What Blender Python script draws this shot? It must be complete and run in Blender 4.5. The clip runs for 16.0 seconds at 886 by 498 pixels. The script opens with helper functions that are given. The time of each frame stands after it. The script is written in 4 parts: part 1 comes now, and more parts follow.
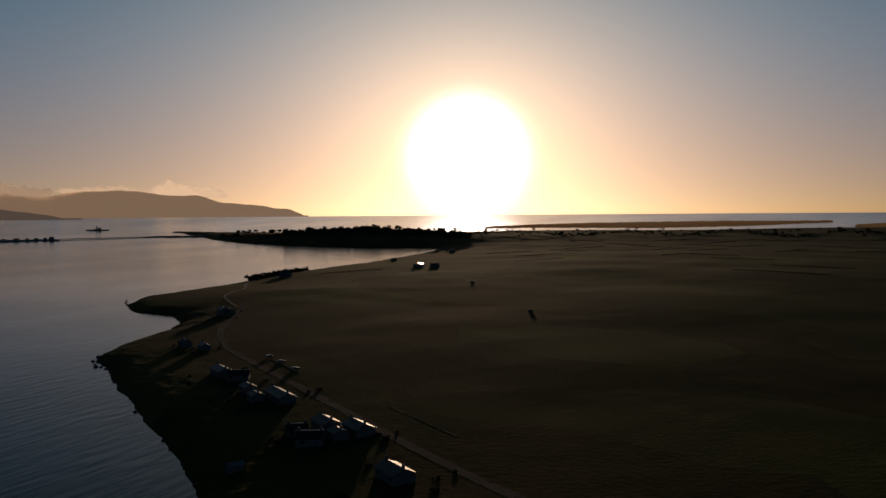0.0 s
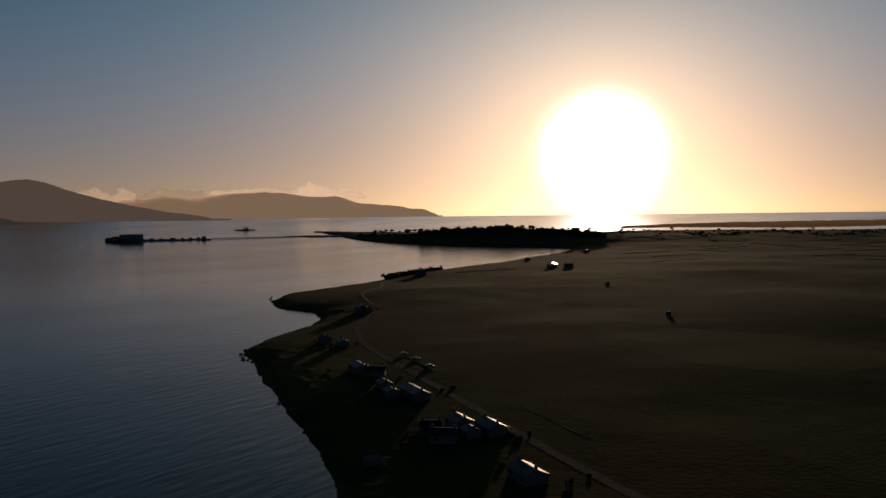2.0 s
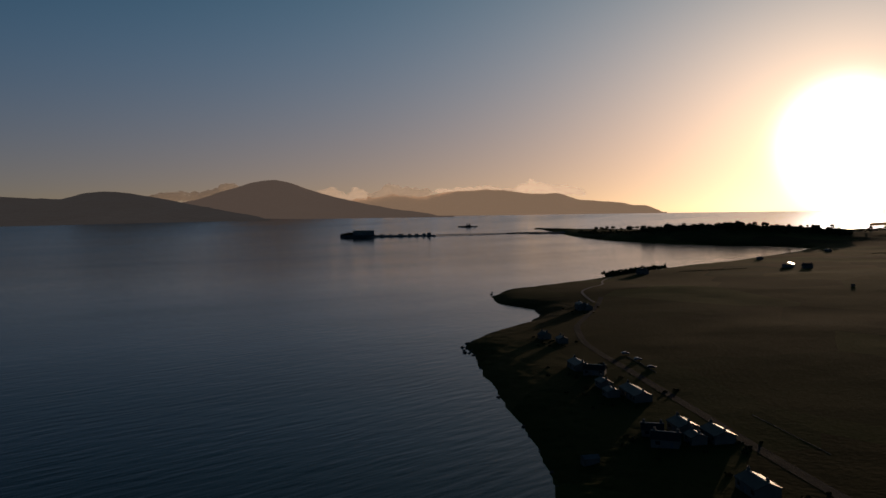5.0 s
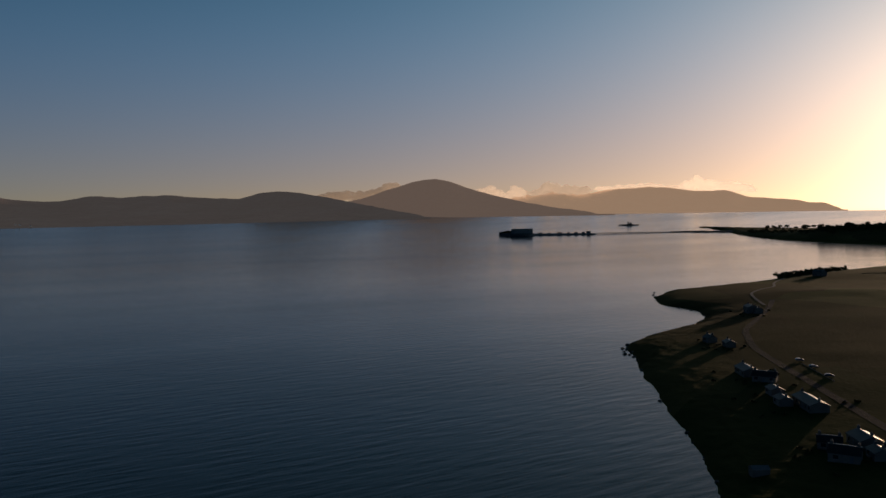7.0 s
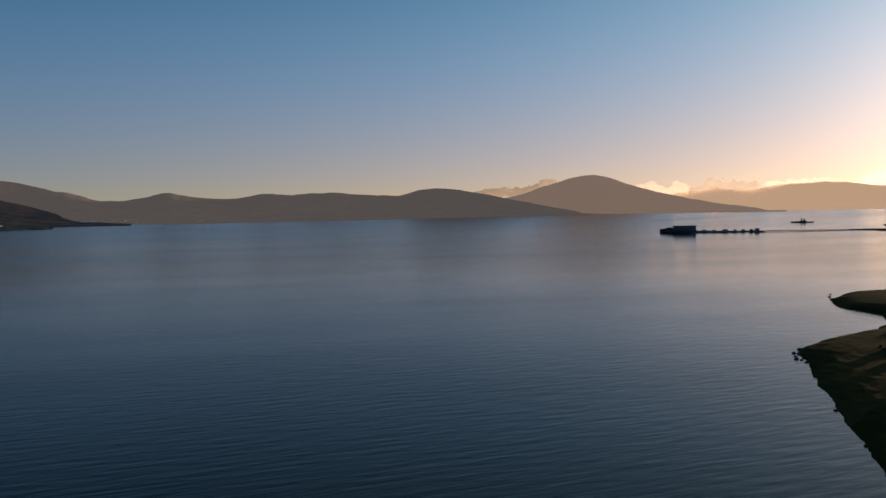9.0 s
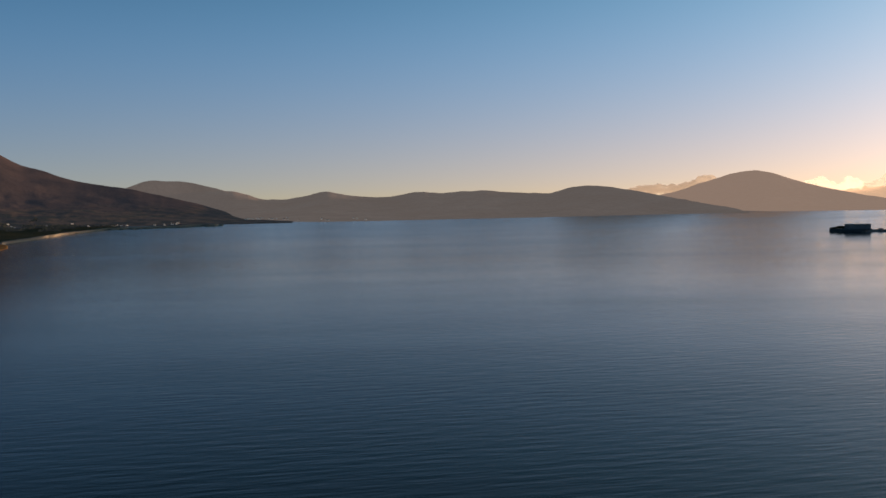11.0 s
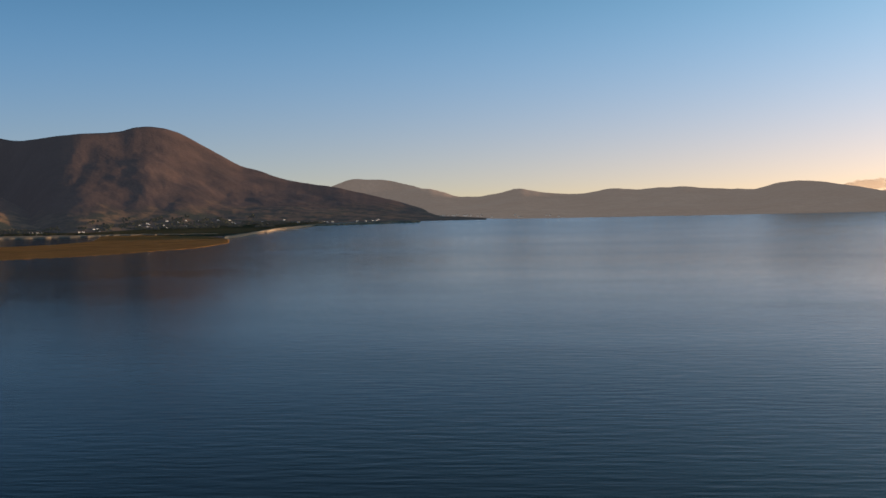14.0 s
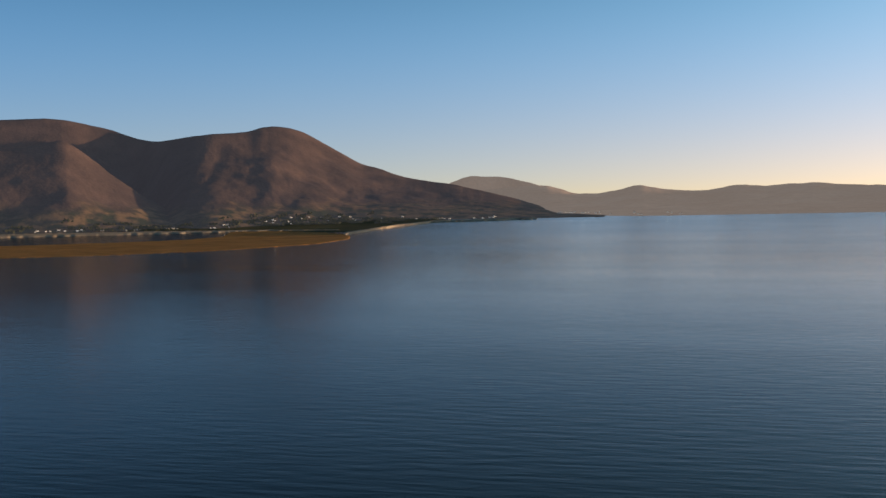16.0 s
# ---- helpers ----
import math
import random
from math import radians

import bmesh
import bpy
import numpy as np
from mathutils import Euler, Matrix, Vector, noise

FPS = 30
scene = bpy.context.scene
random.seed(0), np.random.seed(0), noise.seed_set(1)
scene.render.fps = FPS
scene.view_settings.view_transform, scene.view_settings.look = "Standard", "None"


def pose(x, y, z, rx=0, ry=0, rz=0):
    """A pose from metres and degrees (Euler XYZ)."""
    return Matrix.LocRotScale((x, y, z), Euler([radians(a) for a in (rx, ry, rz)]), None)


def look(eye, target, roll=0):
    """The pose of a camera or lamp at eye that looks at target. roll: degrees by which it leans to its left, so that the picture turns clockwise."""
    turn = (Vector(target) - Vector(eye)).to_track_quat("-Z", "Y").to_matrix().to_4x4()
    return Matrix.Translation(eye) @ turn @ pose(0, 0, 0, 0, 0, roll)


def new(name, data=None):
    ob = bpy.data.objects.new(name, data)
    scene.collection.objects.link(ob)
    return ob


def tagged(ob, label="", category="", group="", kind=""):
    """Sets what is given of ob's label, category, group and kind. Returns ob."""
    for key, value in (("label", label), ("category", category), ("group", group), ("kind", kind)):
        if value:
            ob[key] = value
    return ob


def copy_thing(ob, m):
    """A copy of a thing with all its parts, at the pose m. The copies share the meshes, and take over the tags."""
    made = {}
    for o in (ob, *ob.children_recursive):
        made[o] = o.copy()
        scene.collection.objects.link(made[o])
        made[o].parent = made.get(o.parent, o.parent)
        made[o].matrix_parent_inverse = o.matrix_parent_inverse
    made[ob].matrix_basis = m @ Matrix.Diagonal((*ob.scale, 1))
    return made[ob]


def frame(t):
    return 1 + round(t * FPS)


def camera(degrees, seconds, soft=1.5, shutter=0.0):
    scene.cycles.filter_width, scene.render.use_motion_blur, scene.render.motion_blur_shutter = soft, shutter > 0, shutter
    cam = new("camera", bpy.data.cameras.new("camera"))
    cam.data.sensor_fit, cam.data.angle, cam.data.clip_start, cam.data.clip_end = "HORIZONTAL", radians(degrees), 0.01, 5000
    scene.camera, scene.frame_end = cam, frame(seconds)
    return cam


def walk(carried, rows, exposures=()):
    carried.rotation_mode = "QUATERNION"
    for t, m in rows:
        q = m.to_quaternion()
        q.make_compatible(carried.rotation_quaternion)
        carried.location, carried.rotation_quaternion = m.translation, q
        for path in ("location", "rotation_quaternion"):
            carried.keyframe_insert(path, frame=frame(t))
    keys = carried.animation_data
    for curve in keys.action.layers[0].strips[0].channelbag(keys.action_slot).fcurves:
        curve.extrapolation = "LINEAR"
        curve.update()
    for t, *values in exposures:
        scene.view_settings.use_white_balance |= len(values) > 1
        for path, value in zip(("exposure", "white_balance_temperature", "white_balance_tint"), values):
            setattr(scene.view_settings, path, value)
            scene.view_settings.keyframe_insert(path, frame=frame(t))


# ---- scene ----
cam = camera(56.12, 16.0)
EYE = (0.0, 0.0, 85.0)
# seconds, heading (to the left of north), pitch, lean: the aircraft hovers and turns
TURNS = [(0, 0.00, -2.62, 0.45), (0.5, 2.29, -2.59, 0.49), (1, 4.61, -2.57, 0.56), (1.5, 6.88, -2.56, 0.63), (2, 9.17, -2.55, 0.69), (2.5, 11.45, -2.56, 0.72), (3, 13.69, -2.57, 0.74), (3.5, 16.18, -2.61, 0.75), (4, 18.99, -2.61, 0.78), (6.5, 32.20, -2.51, 0.97), (7, 35.16, -2.51, 0.98), (7.5, 37.96, -2.52, 0.99), (8, 40.60, -2.53, 1.01), (8.5, 43.28, -2.56, 1.01), (9, 45.93, -2.57, 1.00), (11.5, 58.64, -2.54, 1.08), (12, 60.98, -2.53, 1.09), (12.5, 63.39, -2.51, 1.09), (13, 65.45, -2.51, 1.08), (13.5, 67.44, -2.51, 1.06), (14, 69.48, -2.52, 1.04), (14.5, 71.51, -2.54, 1.00), (15, 73.56, -2.56, 0.97), (15.5, 75.53, -2.58, 0.96), (16, 77.51, -2.59, 0.96)]
PATH = [(t, pose(*EYE, 90 + p, r, a)) for t, a, p, r in TURNS]
walk(cam, PATH, [(0, -1.87, 6650, 10), (4, -1.92, 6450, 10), (7, -1.27, 6400, 10), (9, -0.5, 6450, 10), (12.5, 0.12, 6750, 10), (16, 0.58, 7000, 10)])

# ---------------------------------------------------------------- light
SUN_AZ, SUN_EL = 1.75, 3.7          # degrees to the right of north, above the horizon
sun_dir = Vector((math.sin(radians(SUN_AZ)) * math.cos(radians(SUN_EL)), math.cos(radians(SUN_AZ)) * math.cos(radians(SUN_EL)), math.sin(radians(SUN_EL))))

world = bpy.data.worlds.new("evening_sky")
scene.world = world
world.use_nodes = True
wt = world.node_tree
wt.nodes.clear()


def wn(kind, **kw):
    n = wt.nodes.new(kind)
    for key, value in kw.items():
        if key == "operation":
            n.operation = value
        else:
            n.inputs[int(key[1:])].default_value = value
    return n


sky = wt.nodes.new("ShaderNodeTexSky")
sky.sky_type, sky.sun_disc = "NISHITA", False
sky.sun_elevation, sky.sun_rotation = radians(SUN_EL), radians(SUN_AZ)
sky.altitude, sky.air_density, sky.dust_density, sky.ozone_density = 50, 0.35, 0.4, 4.0
coord = wt.nodes.new("ShaderNodeTexCoord")
dot = wt.nodes.new("ShaderNodeVectorMath")
dot.operation = "DOT_PRODUCT"
dot.inputs[1].default_value = sun_dir
wt.links.new(coord.outputs["Generated"], dot.inputs[0])
ang = wn("ShaderNodeMath", operation="ARCCOSINE")
clampd = wn("ShaderNodeMath", operation="MINIMUM", i1=0.999999)
wt.links.new(dot.outputs["Value"], clampd.inputs[0])
wt.links.new(clampd.outputs[0], ang.inputs[0])


# height over the horizon, in radians, never below 0
up = wt.nodes.new("ShaderNodeSeparateXYZ")
wt.links.new(coord.outputs["Generated"], up.inputs[0])
over = wn("ShaderNodeMath", operation="MAXIMUM", i1=0.0)
wt.links.new(up.outputs[2], over.inputs[0])
height = wn("ShaderNodeMath", operation="ARCSINE")
wt.links.new(over.outputs[0], height.inputs[0])


def fade(source, width, power=1.0):
    """exp(-(source / width) ** power), the width in degrees."""
    a = wn("ShaderNodeMath", operation="DIVIDE", i1=radians(width))
    b = wn("ShaderNodeMath", operation="POWER", i1=power)
    c = wn("ShaderNodeMath", operation="MULTIPLY", i1=-1.0)
    d = wn("ShaderNodeMath", operation="EXPONENT")
    wt.links.new(source.outputs[0], a.inputs[0])
    for p, q in ((a, b), (b, c), (c, d)):
        wt.links.new(p.outputs[0], q.inputs[0])
    return d


def times(p, q):
    m = wn("ShaderNodeMath", operation="MULTIPLY")
    wt.links.new(p.outputs[0], m.inputs[0])
    wt.links.new(q.outputs[0], m.inputs[1])
    return m


def glow(strength, colour):
    g = wt.nodes.new("ShaderNodeBackground")
    g.inputs[0].default_value = (*colour, 1)
    if strength:
        wt.links.new(strength.outputs[0], g.inputs[1])
    return g


low, tall, wide, near, core = fade(height, 8.0), fade(height, 17.5, 3.6), fade(ang, 32.0), fade(ang, 8.0), fade(ang, 2.7, 2.6)
above = wn("ShaderNodeMath", operation="SUBTRACT", i0=1.0)      # the share of the clear air over the haze
wt.links.new(low.outputs[0], above.inputs[1])
upper = times(tall, above)
upper_sun = times(fade(height, 34.0, 2.0), above)
bg = wt.nodes.new("ShaderNodeBackground")
bg.inputs[1].default_value = 0.05
wt.links.new(sky.outputs[0], bg.inputs[0])
total = bg
# clear blue above, a pale haze at the horizon, and the light scattered round the sun through both
for layer in (glow(upper, (0.006, 0.150, 0.375)), glow(low, (0.225, 0.255, 0.130)), glow(times(wide, upper_sun), (0.0, 0.827, 1.218)), glow(times(wide, low), (2.54, 1.02, 0.0)),
              glow(times(times(near, above), fade(height, 22.0, 3.0)), (4.95, 3.05, 1.31)), glow(times(near, low), (8.02, 3.93, 1.14)), glow(core, (32, 30, 28))):
    add = wt.nodes.new("ShaderNodeAddShader")
    wt.links.new(total.outputs[0], add.inputs[0])
    wt.links.new(layer.outputs[0], add.inputs[1])
    total = add
wt.links.new(total.outputs[0], wt.nodes.new("ShaderNodeOutputWorld").inputs[0])

lamp = bpy.data.lights.new("sun", "SUN")
lamp.energy, lamp.angle, lamp.color = 3.4, radians(0.5), (1.0, 0.68, 0.42)
sun = new("sun", lamp)
sun.matrix_world = look((0, 0, 500), Vector((0, 0, 500)) - sun_dir)


# ---------------------------------------------------------------- materials
def material(name, low, high, scale=1.0, rough=0.8, metal=0.0, bump=0.3, fine=8.0, vary=0.0, spec=0.5, haze_glow=None):
    """Two colours mixed by coarse and fine noise in real metres, with relief; vary: difference from piece to piece. An
    optional emission colour stands in for haze.
    """
    m = bpy.data.materials.new(name)
    m.use_nodes = True
    t = m.node_tree
    b = t.nodes["Principled BSDF"]
    b.inputs["Roughness"].default_value, b.inputs["Metallic"].default_value = rough, metal
    b.inputs["Specular IOR Level"].default_value = spec
    pos = t.nodes.new("ShaderNodeNewGeometry")
    n1, n2 = t.nodes.new("ShaderNodeTexNoise"), t.nodes.new("ShaderNodeTexNoise")
    n1.inputs["Scale"].default_value, n2.inputs["Scale"].default_value = 1 / scale, fine / scale
    n1.inputs["Detail"].default_value, n2.inputs["Detail"].default_value = 5, 4
    mix = t.nodes.new("ShaderNodeMath")
    mix.operation = "MULTIPLY_ADD"
    mix.inputs[1].default_value = 0.45
    t.links.new(pos.outputs["Position"], n1.inputs["Vector"])
    t.links.new(pos.outputs["Position"], n2.inputs["Vector"])
    t.links.new(n2.outputs[0], mix.inputs[0])
    sc = t.nodes.new("ShaderNodeMath")
    sc.operation = "MULTIPLY_ADD"
    sc.inputs[1].default_value, sc.inputs[2].default_value = 1.5, -0.5
    t.links.new(n1.outputs[0], sc.inputs[0])
    t.links.new(sc.outputs[0], mix.inputs[2])
    ramp = t.nodes.new("ShaderNodeMix")
    ramp.data_type = "RGBA"
    ramp.inputs[6].default_value, ramp.inputs[7].default_value = (*low, 1), (*high, 1)
    t.links.new(mix.outputs[0], ramp.inputs[0])
    last = ramp.outputs[2]
    if vary:
        info = t.nodes.new("ShaderNodeObjectInfo")
        hsv = t.nodes.new("ShaderNodeHueSaturation")
        mr = t.nodes.new("ShaderNodeMapRange")
        mr.inputs[3].default_value, mr.inputs[4].default_value = 1 - vary, 1 + vary
        t.links.new(info.outputs["Random"], mr.inputs[0])
        t.links.new(mr.outputs[0], hsv.inputs["Value"])
        t.links.new(last, hsv.inputs["Color"])
        last = hsv.outputs[0]
    t.links.new(last, b.inputs["Base Color"])
    # haze painted in as an even self-glow; the surface is no light source
    if haze_glow:
        b.inputs["Emission Color"].default_value, b.inputs["Emission Strength"].default_value = (*haze_glow, 1), 1.0
    if bump:
        bp = t.nodes.new("ShaderNodeBump")
        bp.inputs["Strength"].default_value, bp.inputs["Distance"].default_value = bump, scale / fine
        t.links.new(n2.outputs[0], bp.inputs["Height"])
        t.links.new(bp.outputs[0], b.inputs["Normal"])
    return m


def water_material():
    """Salt water under a light breeze: long calm slicks between rippled stretches."""
    m = bpy.data.materials.new("sea_water")
    m.use_nodes = True
    t = m.node_tree
    b = t.nodes["Principled BSDF"]
    b.inputs["Base Color"].default_value = (0.001, 0.007, 0.016, 1)
    b.inputs["IOR"].default_value = 1.25
    pos = t.nodes.new("ShaderNodeNewGeometry")

    def noise(sx, sy, turn, detail, rough=0.5):
        mp = t.nodes.new("ShaderNodeMapping")
        mp.vector_type = "TEXTURE"
        mp.inputs["Rotation"].default_value = (0, 0, radians(turn))
        mp.inputs["Scale"].default_value = (sx, sy, 50)
        n = t.nodes.new("ShaderNodeTexNoise")
        n.inputs["Detail"].default_value, n.inputs["Roughness"].default_value = detail, rough
        n.inputs["Scale"].default_value = 1.0
        t.links.new(pos.outputs["Position"], mp.inputs[0])
        t.links.new(mp.outputs[0], n.inputs["Vector"])
        return n.outputs[0]

    slick = noise(800, 260, 60, 5, 0.6)
    mr = t.nodes.new("ShaderNodeMapRange")
    mr.inputs[1].default_value, mr.inputs[2].default_value, mr.inputs[3].default_value, mr.inputs[4].default_value = 0.36, 0.66, -0.03, 0.03
    t.links.new(slick, mr.inputs[0])
    # ruffled off the headland, calm across the bay
    far, lee = t.nodes.new("ShaderNodeVectorMath"), t.nodes.new("ShaderNodeMapRange")
    far.operation = "LENGTH"
    lee.inputs[1].default_value, lee.inputs[2].default_value, lee.inputs[3].default_value, lee.inputs[4].default_value = 220.0, 1050.0, 0.235, 0.13
    t.links.new(pos.outputs["Position"], far.inputs[0])
    t.links.new(far.outputs["Value"], lee.inputs[0])
    ruffle = t.nodes.new("ShaderNodeMath")
    t.links.new(lee.outputs[0], ruffle.inputs[0])
    t.links.new(mr.outputs[0], ruffle.inputs[1])
    t.links.new(ruffle.outputs[0], b.inputs["Roughness"])
    swell, fine, patch = noise(20, 4.2, 66, 2.0), noise(7, 1.3, 74, 1), noise(70, 30, 60, 2)
    gust = t.nodes.new("ShaderNodeMapRange")
    gust.inputs[1].default_value, gust.inputs[2].default_value, gust.inputs[3].default_value, gust.inputs[4].default_value = 0.38, 0.62, 0.65, 1.15
    t.links.new(patch, gust.inputs[0])
    blown = t.nodes.new("ShaderNodeMath")
    blown.operation = "MULTIPLY"
    t.links.new(fine, blown.inputs[0])
    t.links.new(gust.outputs[0], blown.inputs[1])
    chop = blown.outputs[0]
    b1, b2 = t.nodes.new("ShaderNodeBump"), t.nodes.new("ShaderNodeBump")
    b1.inputs["Strength"].default_value, b1.inputs["Distance"].default_value = 1.0, 0.22
    b2.inputs["Strength"].default_value, b2.inputs["Distance"].default_value = 1.0, 0.014
    t.links.new(swell, b1.inputs["Height"])
    t.links.new(chop, b2.inputs["Height"])
    t.links.new(b1.outputs[0], b2.inputs["Normal"])
    t.links.new(b2.outputs[0], b.inputs["Normal"])
    return m


WATER = water_material()
FIELD = material("pasture", (0.055, 0.054, 0.012), (0.128, 0.104, 0.028), 80, 1.0, bump=0.12, fine=40, spec=0.02)
# heather's own colours, with faint bluish emission as painted haze that lifts its shade
HEATH = material("hazed_heather_slope", (0.030, 0.021, 0.017), (0.130, 0.082, 0.062), 160, 0.95, bump=0.2, fine=12, spec=0.03, haze_glow=(0.017, 0.018, 0.024))
# haze put into the colour: base paler than the near heather, plus warm emission
HAZED_RANGE = material("hazed_range_slope", (0.30, 0.22, 0.17), (0.40, 0.30, 0.24), 500, 1.0, bump=0.3, fine=10, spec=0.0, haze_glow=(0.70, 0.44, 0.27))
# the peak's haze is painted: lightened base colours and a brown emission
HAZED_PEAK = material("hazy_slope", (0.24, 0.16, 0.12), (0.34, 0.24, 0.18), 420, 1.0, bump=0.3, fine=10, spec=0.0, haze_glow=(0.27, 0.185, 0.14))
# hills lifted by painted haze, in both the paler base and the emission
HAZED_HILL = material("hazed_hill_slope", (0.05, 0.034, 0.028), (0.33, 0.22, 0.165), 220, 1.0, bump=0.2, fine=10, spec=0.0, haze_glow=(0.115, 0.096, 0.087))


def parcelled(m, size, turn):
    """Fields of differing growth: each parcel takes its own tone."""
    t = m.node_tree
    b = t.nodes["Principled BSDF"]
    link = b.inputs["Base Color"].links[0]
    source = link.from_socket
    pos, mp, vor = t.nodes.new("ShaderNodeNewGeometry"), t.nodes.new("ShaderNodeMapping"), t.nodes.new("ShaderNodeTexVoronoi")
    mp.vector_type = "TEXTURE"
    mp.inputs["Rotation"].default_value, mp.inputs["Scale"].default_value = (0, 0, radians(turn)), (size, size * 0.6, 1e5)
    vor.distance, vor.voronoi_dimensions = "CHEBYCHEV", "2D"
    vor.inputs["Scale"].default_value, vor.inputs["Randomness"].default_value = 1.0, 0.75
    sep, tone, hsv = t.nodes.new("ShaderNodeSeparateColor"), t.nodes.new("ShaderNodeMapRange"), t.nodes.new("ShaderNodeHueSaturation")
    hue = t.nodes.new("ShaderNodeMapRange")
    tone.inputs[3].default_value, tone.inputs[4].default_value = 0.62, 1.3
    hue.inputs[3].default_value, hue.inputs[4].default_value = 0.48, 0.545
    t.links.new(pos.outputs["Position"], mp.inputs[0])
    t.links.new(mp.outputs[0], vor.inputs["Vector"])
    t.links.new(vor.outputs["Color"], sep.inputs[0])
    t.links.new(sep.outputs[0], tone.inputs[0])
    t.links.new(sep.outputs[1], hue.inputs[0])
    t.links.new(tone.outputs[0], hsv.inputs["Value"])
    t.links.new(hue.outputs[0], hsv.inputs["Hue"])
    t.links.new(source, hsv.inputs["Color"])
    t.links.new(hsv.outputs[0], b.inputs["Base Color"])


parcelled(FIELD, 150.0, 122)


def farmed_foot(m, top, low, high):
    """Rough pasture and bracken on the lower slopes, giving way to heather higher up."""
    t = m.node_tree
    b = t.nodes["Principled BSDF"]
    source = b.inputs["Base Color"].links[0].from_socket
    pos, sep, n, edge = (t.nodes.new("ShaderNode" + k) for k in ("NewGeometry", "SeparateXYZ", "TexNoise", "Math"))
    n.inputs["Scale"].default_value, n.inputs["Detail"].default_value = 1 / 90, 4
    edge.operation = "MULTIPLY_ADD"
    edge.inputs[1].default_value = -110.0
    zone, patch, mix = t.nodes.new("ShaderNodeMapRange"), t.nodes.new("ShaderNodeMix"), t.nodes.new("ShaderNodeMix")
    zone.inputs[1].default_value, zone.inputs[2].default_value = top - 90, top - 30
    patch.data_type = mix.data_type = "RGBA"
    patch.inputs[6].default_value, patch.inputs[7].default_value = (*low, 1), (*high, 1)
    fine, sharp = t.nodes.new("ShaderNodeTexNoise"), t.nodes.new("ShaderNodeMapRange")
    fine.inputs["Scale"].default_value, fine.inputs["Detail"].default_value = 1 / 55, 3
    sharp.inputs[1].default_value, sharp.inputs[2].default_value = 0.42, 0.62
    t.links.new(pos.outputs["Position"], sep.inputs[0])
    t.links.new(pos.outputs["Position"], n.inputs["Vector"])
    t.links.new(pos.outputs["Position"], fine.inputs["Vector"])
    t.links.new(n.outputs[0], edge.inputs[0])
    t.links.new(sep.outputs[2], edge.inputs[2])
    t.links.new(edge.outputs[0], zone.inputs[0])
    t.links.new(fine.outputs[0], sharp.inputs[0])
    t.links.new(sharp.outputs[0], patch.inputs[0])
    t.links.new(zone.outputs[0], mix.inputs[0])
    t.links.new(patch.outputs[2], mix.inputs[6])
    t.links.new(source, mix.inputs[7])
    t.links.new(mix.outputs[2], b.inputs["Base Color"])


def banded(m, sx, sy):
    """Draws a material's variation out along the shore."""
    t = m.node_tree
    for n in [k for k in t.nodes if k.bl_idname == "ShaderNodeTexNoise"]:
        source = n.inputs["Vector"].links[0].from_socket
        mp = t.nodes.new("ShaderNodeMapping")
        mp.vector_type = "TEXTURE"
        mp.inputs["Scale"].default_value = (sx, sy, 1.0)
        t.links.new(source, mp.inputs[0])
        t.links.new(mp.outputs[0], n.inputs["Vector"])


farmed_foot(HEATH, 120.0, (0.035, 0.042, 0.018), (0.20, 0.125, 0.060))
MARSH = material("marsh_grass", (0.13, 0.065, 0.022), (0.72, 0.36, 0.11), 34, 0.95, bump=0.12, fine=30, spec=0.05)
banded(MARSH, 0.3, 2.4)
PLAIN = material("farmland", (0.05, 0.06, 0.028), (0.14, 0.12, 0.06), 160, 0.95, bump=0.4, fine=16, spec=0.05)
SAND = material("sand", (0.38, 0.29, 0.20), (0.52, 0.42, 0.30), 30, 0.9, bump=0.1, spec=0.1)
ROCK = material("shore_rock", (0.03, 0.028, 0.025), (0.09, 0.08, 0.07), 3, 0.8, bump=0.6, fine=6)
LEAF = material("leaves", (0.042, 0.044, 0.013), (0.11, 0.09, 0.03), 3, 0.8, bump=0.4, fine=6, vary=0.25, spec=0.2)
# leaves across the bay carry a little emission in place of haze
HAZED_LEAF = material("hazed_trees", (0.035, 0.040, 0.020), (0.10, 0.095, 0.045), 9, 0.9, bump=0.3, fine=6, spec=0.02, haze_glow=(0.013, 0.014, 0.016))
# whitewash with haze painted as emission, which also brightens walls standing in shade
HAZED_WHITE = material("hazed_whitewash", (0.68, 0.66, 0.62), (0.82, 0.80, 0.76), 3, 0.85, bump=0.1, haze_glow=(0.10, 0.09, 0.08))
# orange emission paints the sun's veiling glow over this low land
VEILED_SPIT = material("veiled_pasture", (0.07, 0.06, 0.02), (0.15, 0.11, 0.04), 80, 1.0, bump=0.1, fine=30, spec=0.02, haze_glow=(0.20, 0.095, 0.035))
BARK = material("bark", (0.05, 0.04, 0.03), (0.12, 0.10, 0.08), 1, 0.9)
RENDER = material("white_render", (0.12, 0.11, 0.095), (0.19, 0.175, 0.155), 3, 0.85, bump=0.1, vary=0.1)
SLATE = material("roof_slate", (0.022, 0.021, 0.021), (0.055, 0.052, 0.048), 2, 0.52, bump=0.05, vary=0.2, spec=0.3)
RIDGE = material("ridge_tile", (0.30, 0.25, 0.20), (0.45, 0.38, 0.30), 1, 0.27, bump=0.1)
DARKGLASS = material("window_glass", (0.02, 0.025, 0.03), (0.03, 0.035, 0.04), 1, 0.08, bump=0)
TIMBER = material("painted_door", (0.08, 0.10, 0.12), (0.14, 0.15, 0.16), 1, 0.5)
STEEL = material("sheet_metal", (0.45, 0.45, 0.45), (0.6, 0.6, 0.6), 2, 0.25, metal=0.8, bump=0.1)
CONCRETE = material("concrete", (0.16, 0.15, 0.14), (0.28, 0.27, 0.25), 6, 0.85)
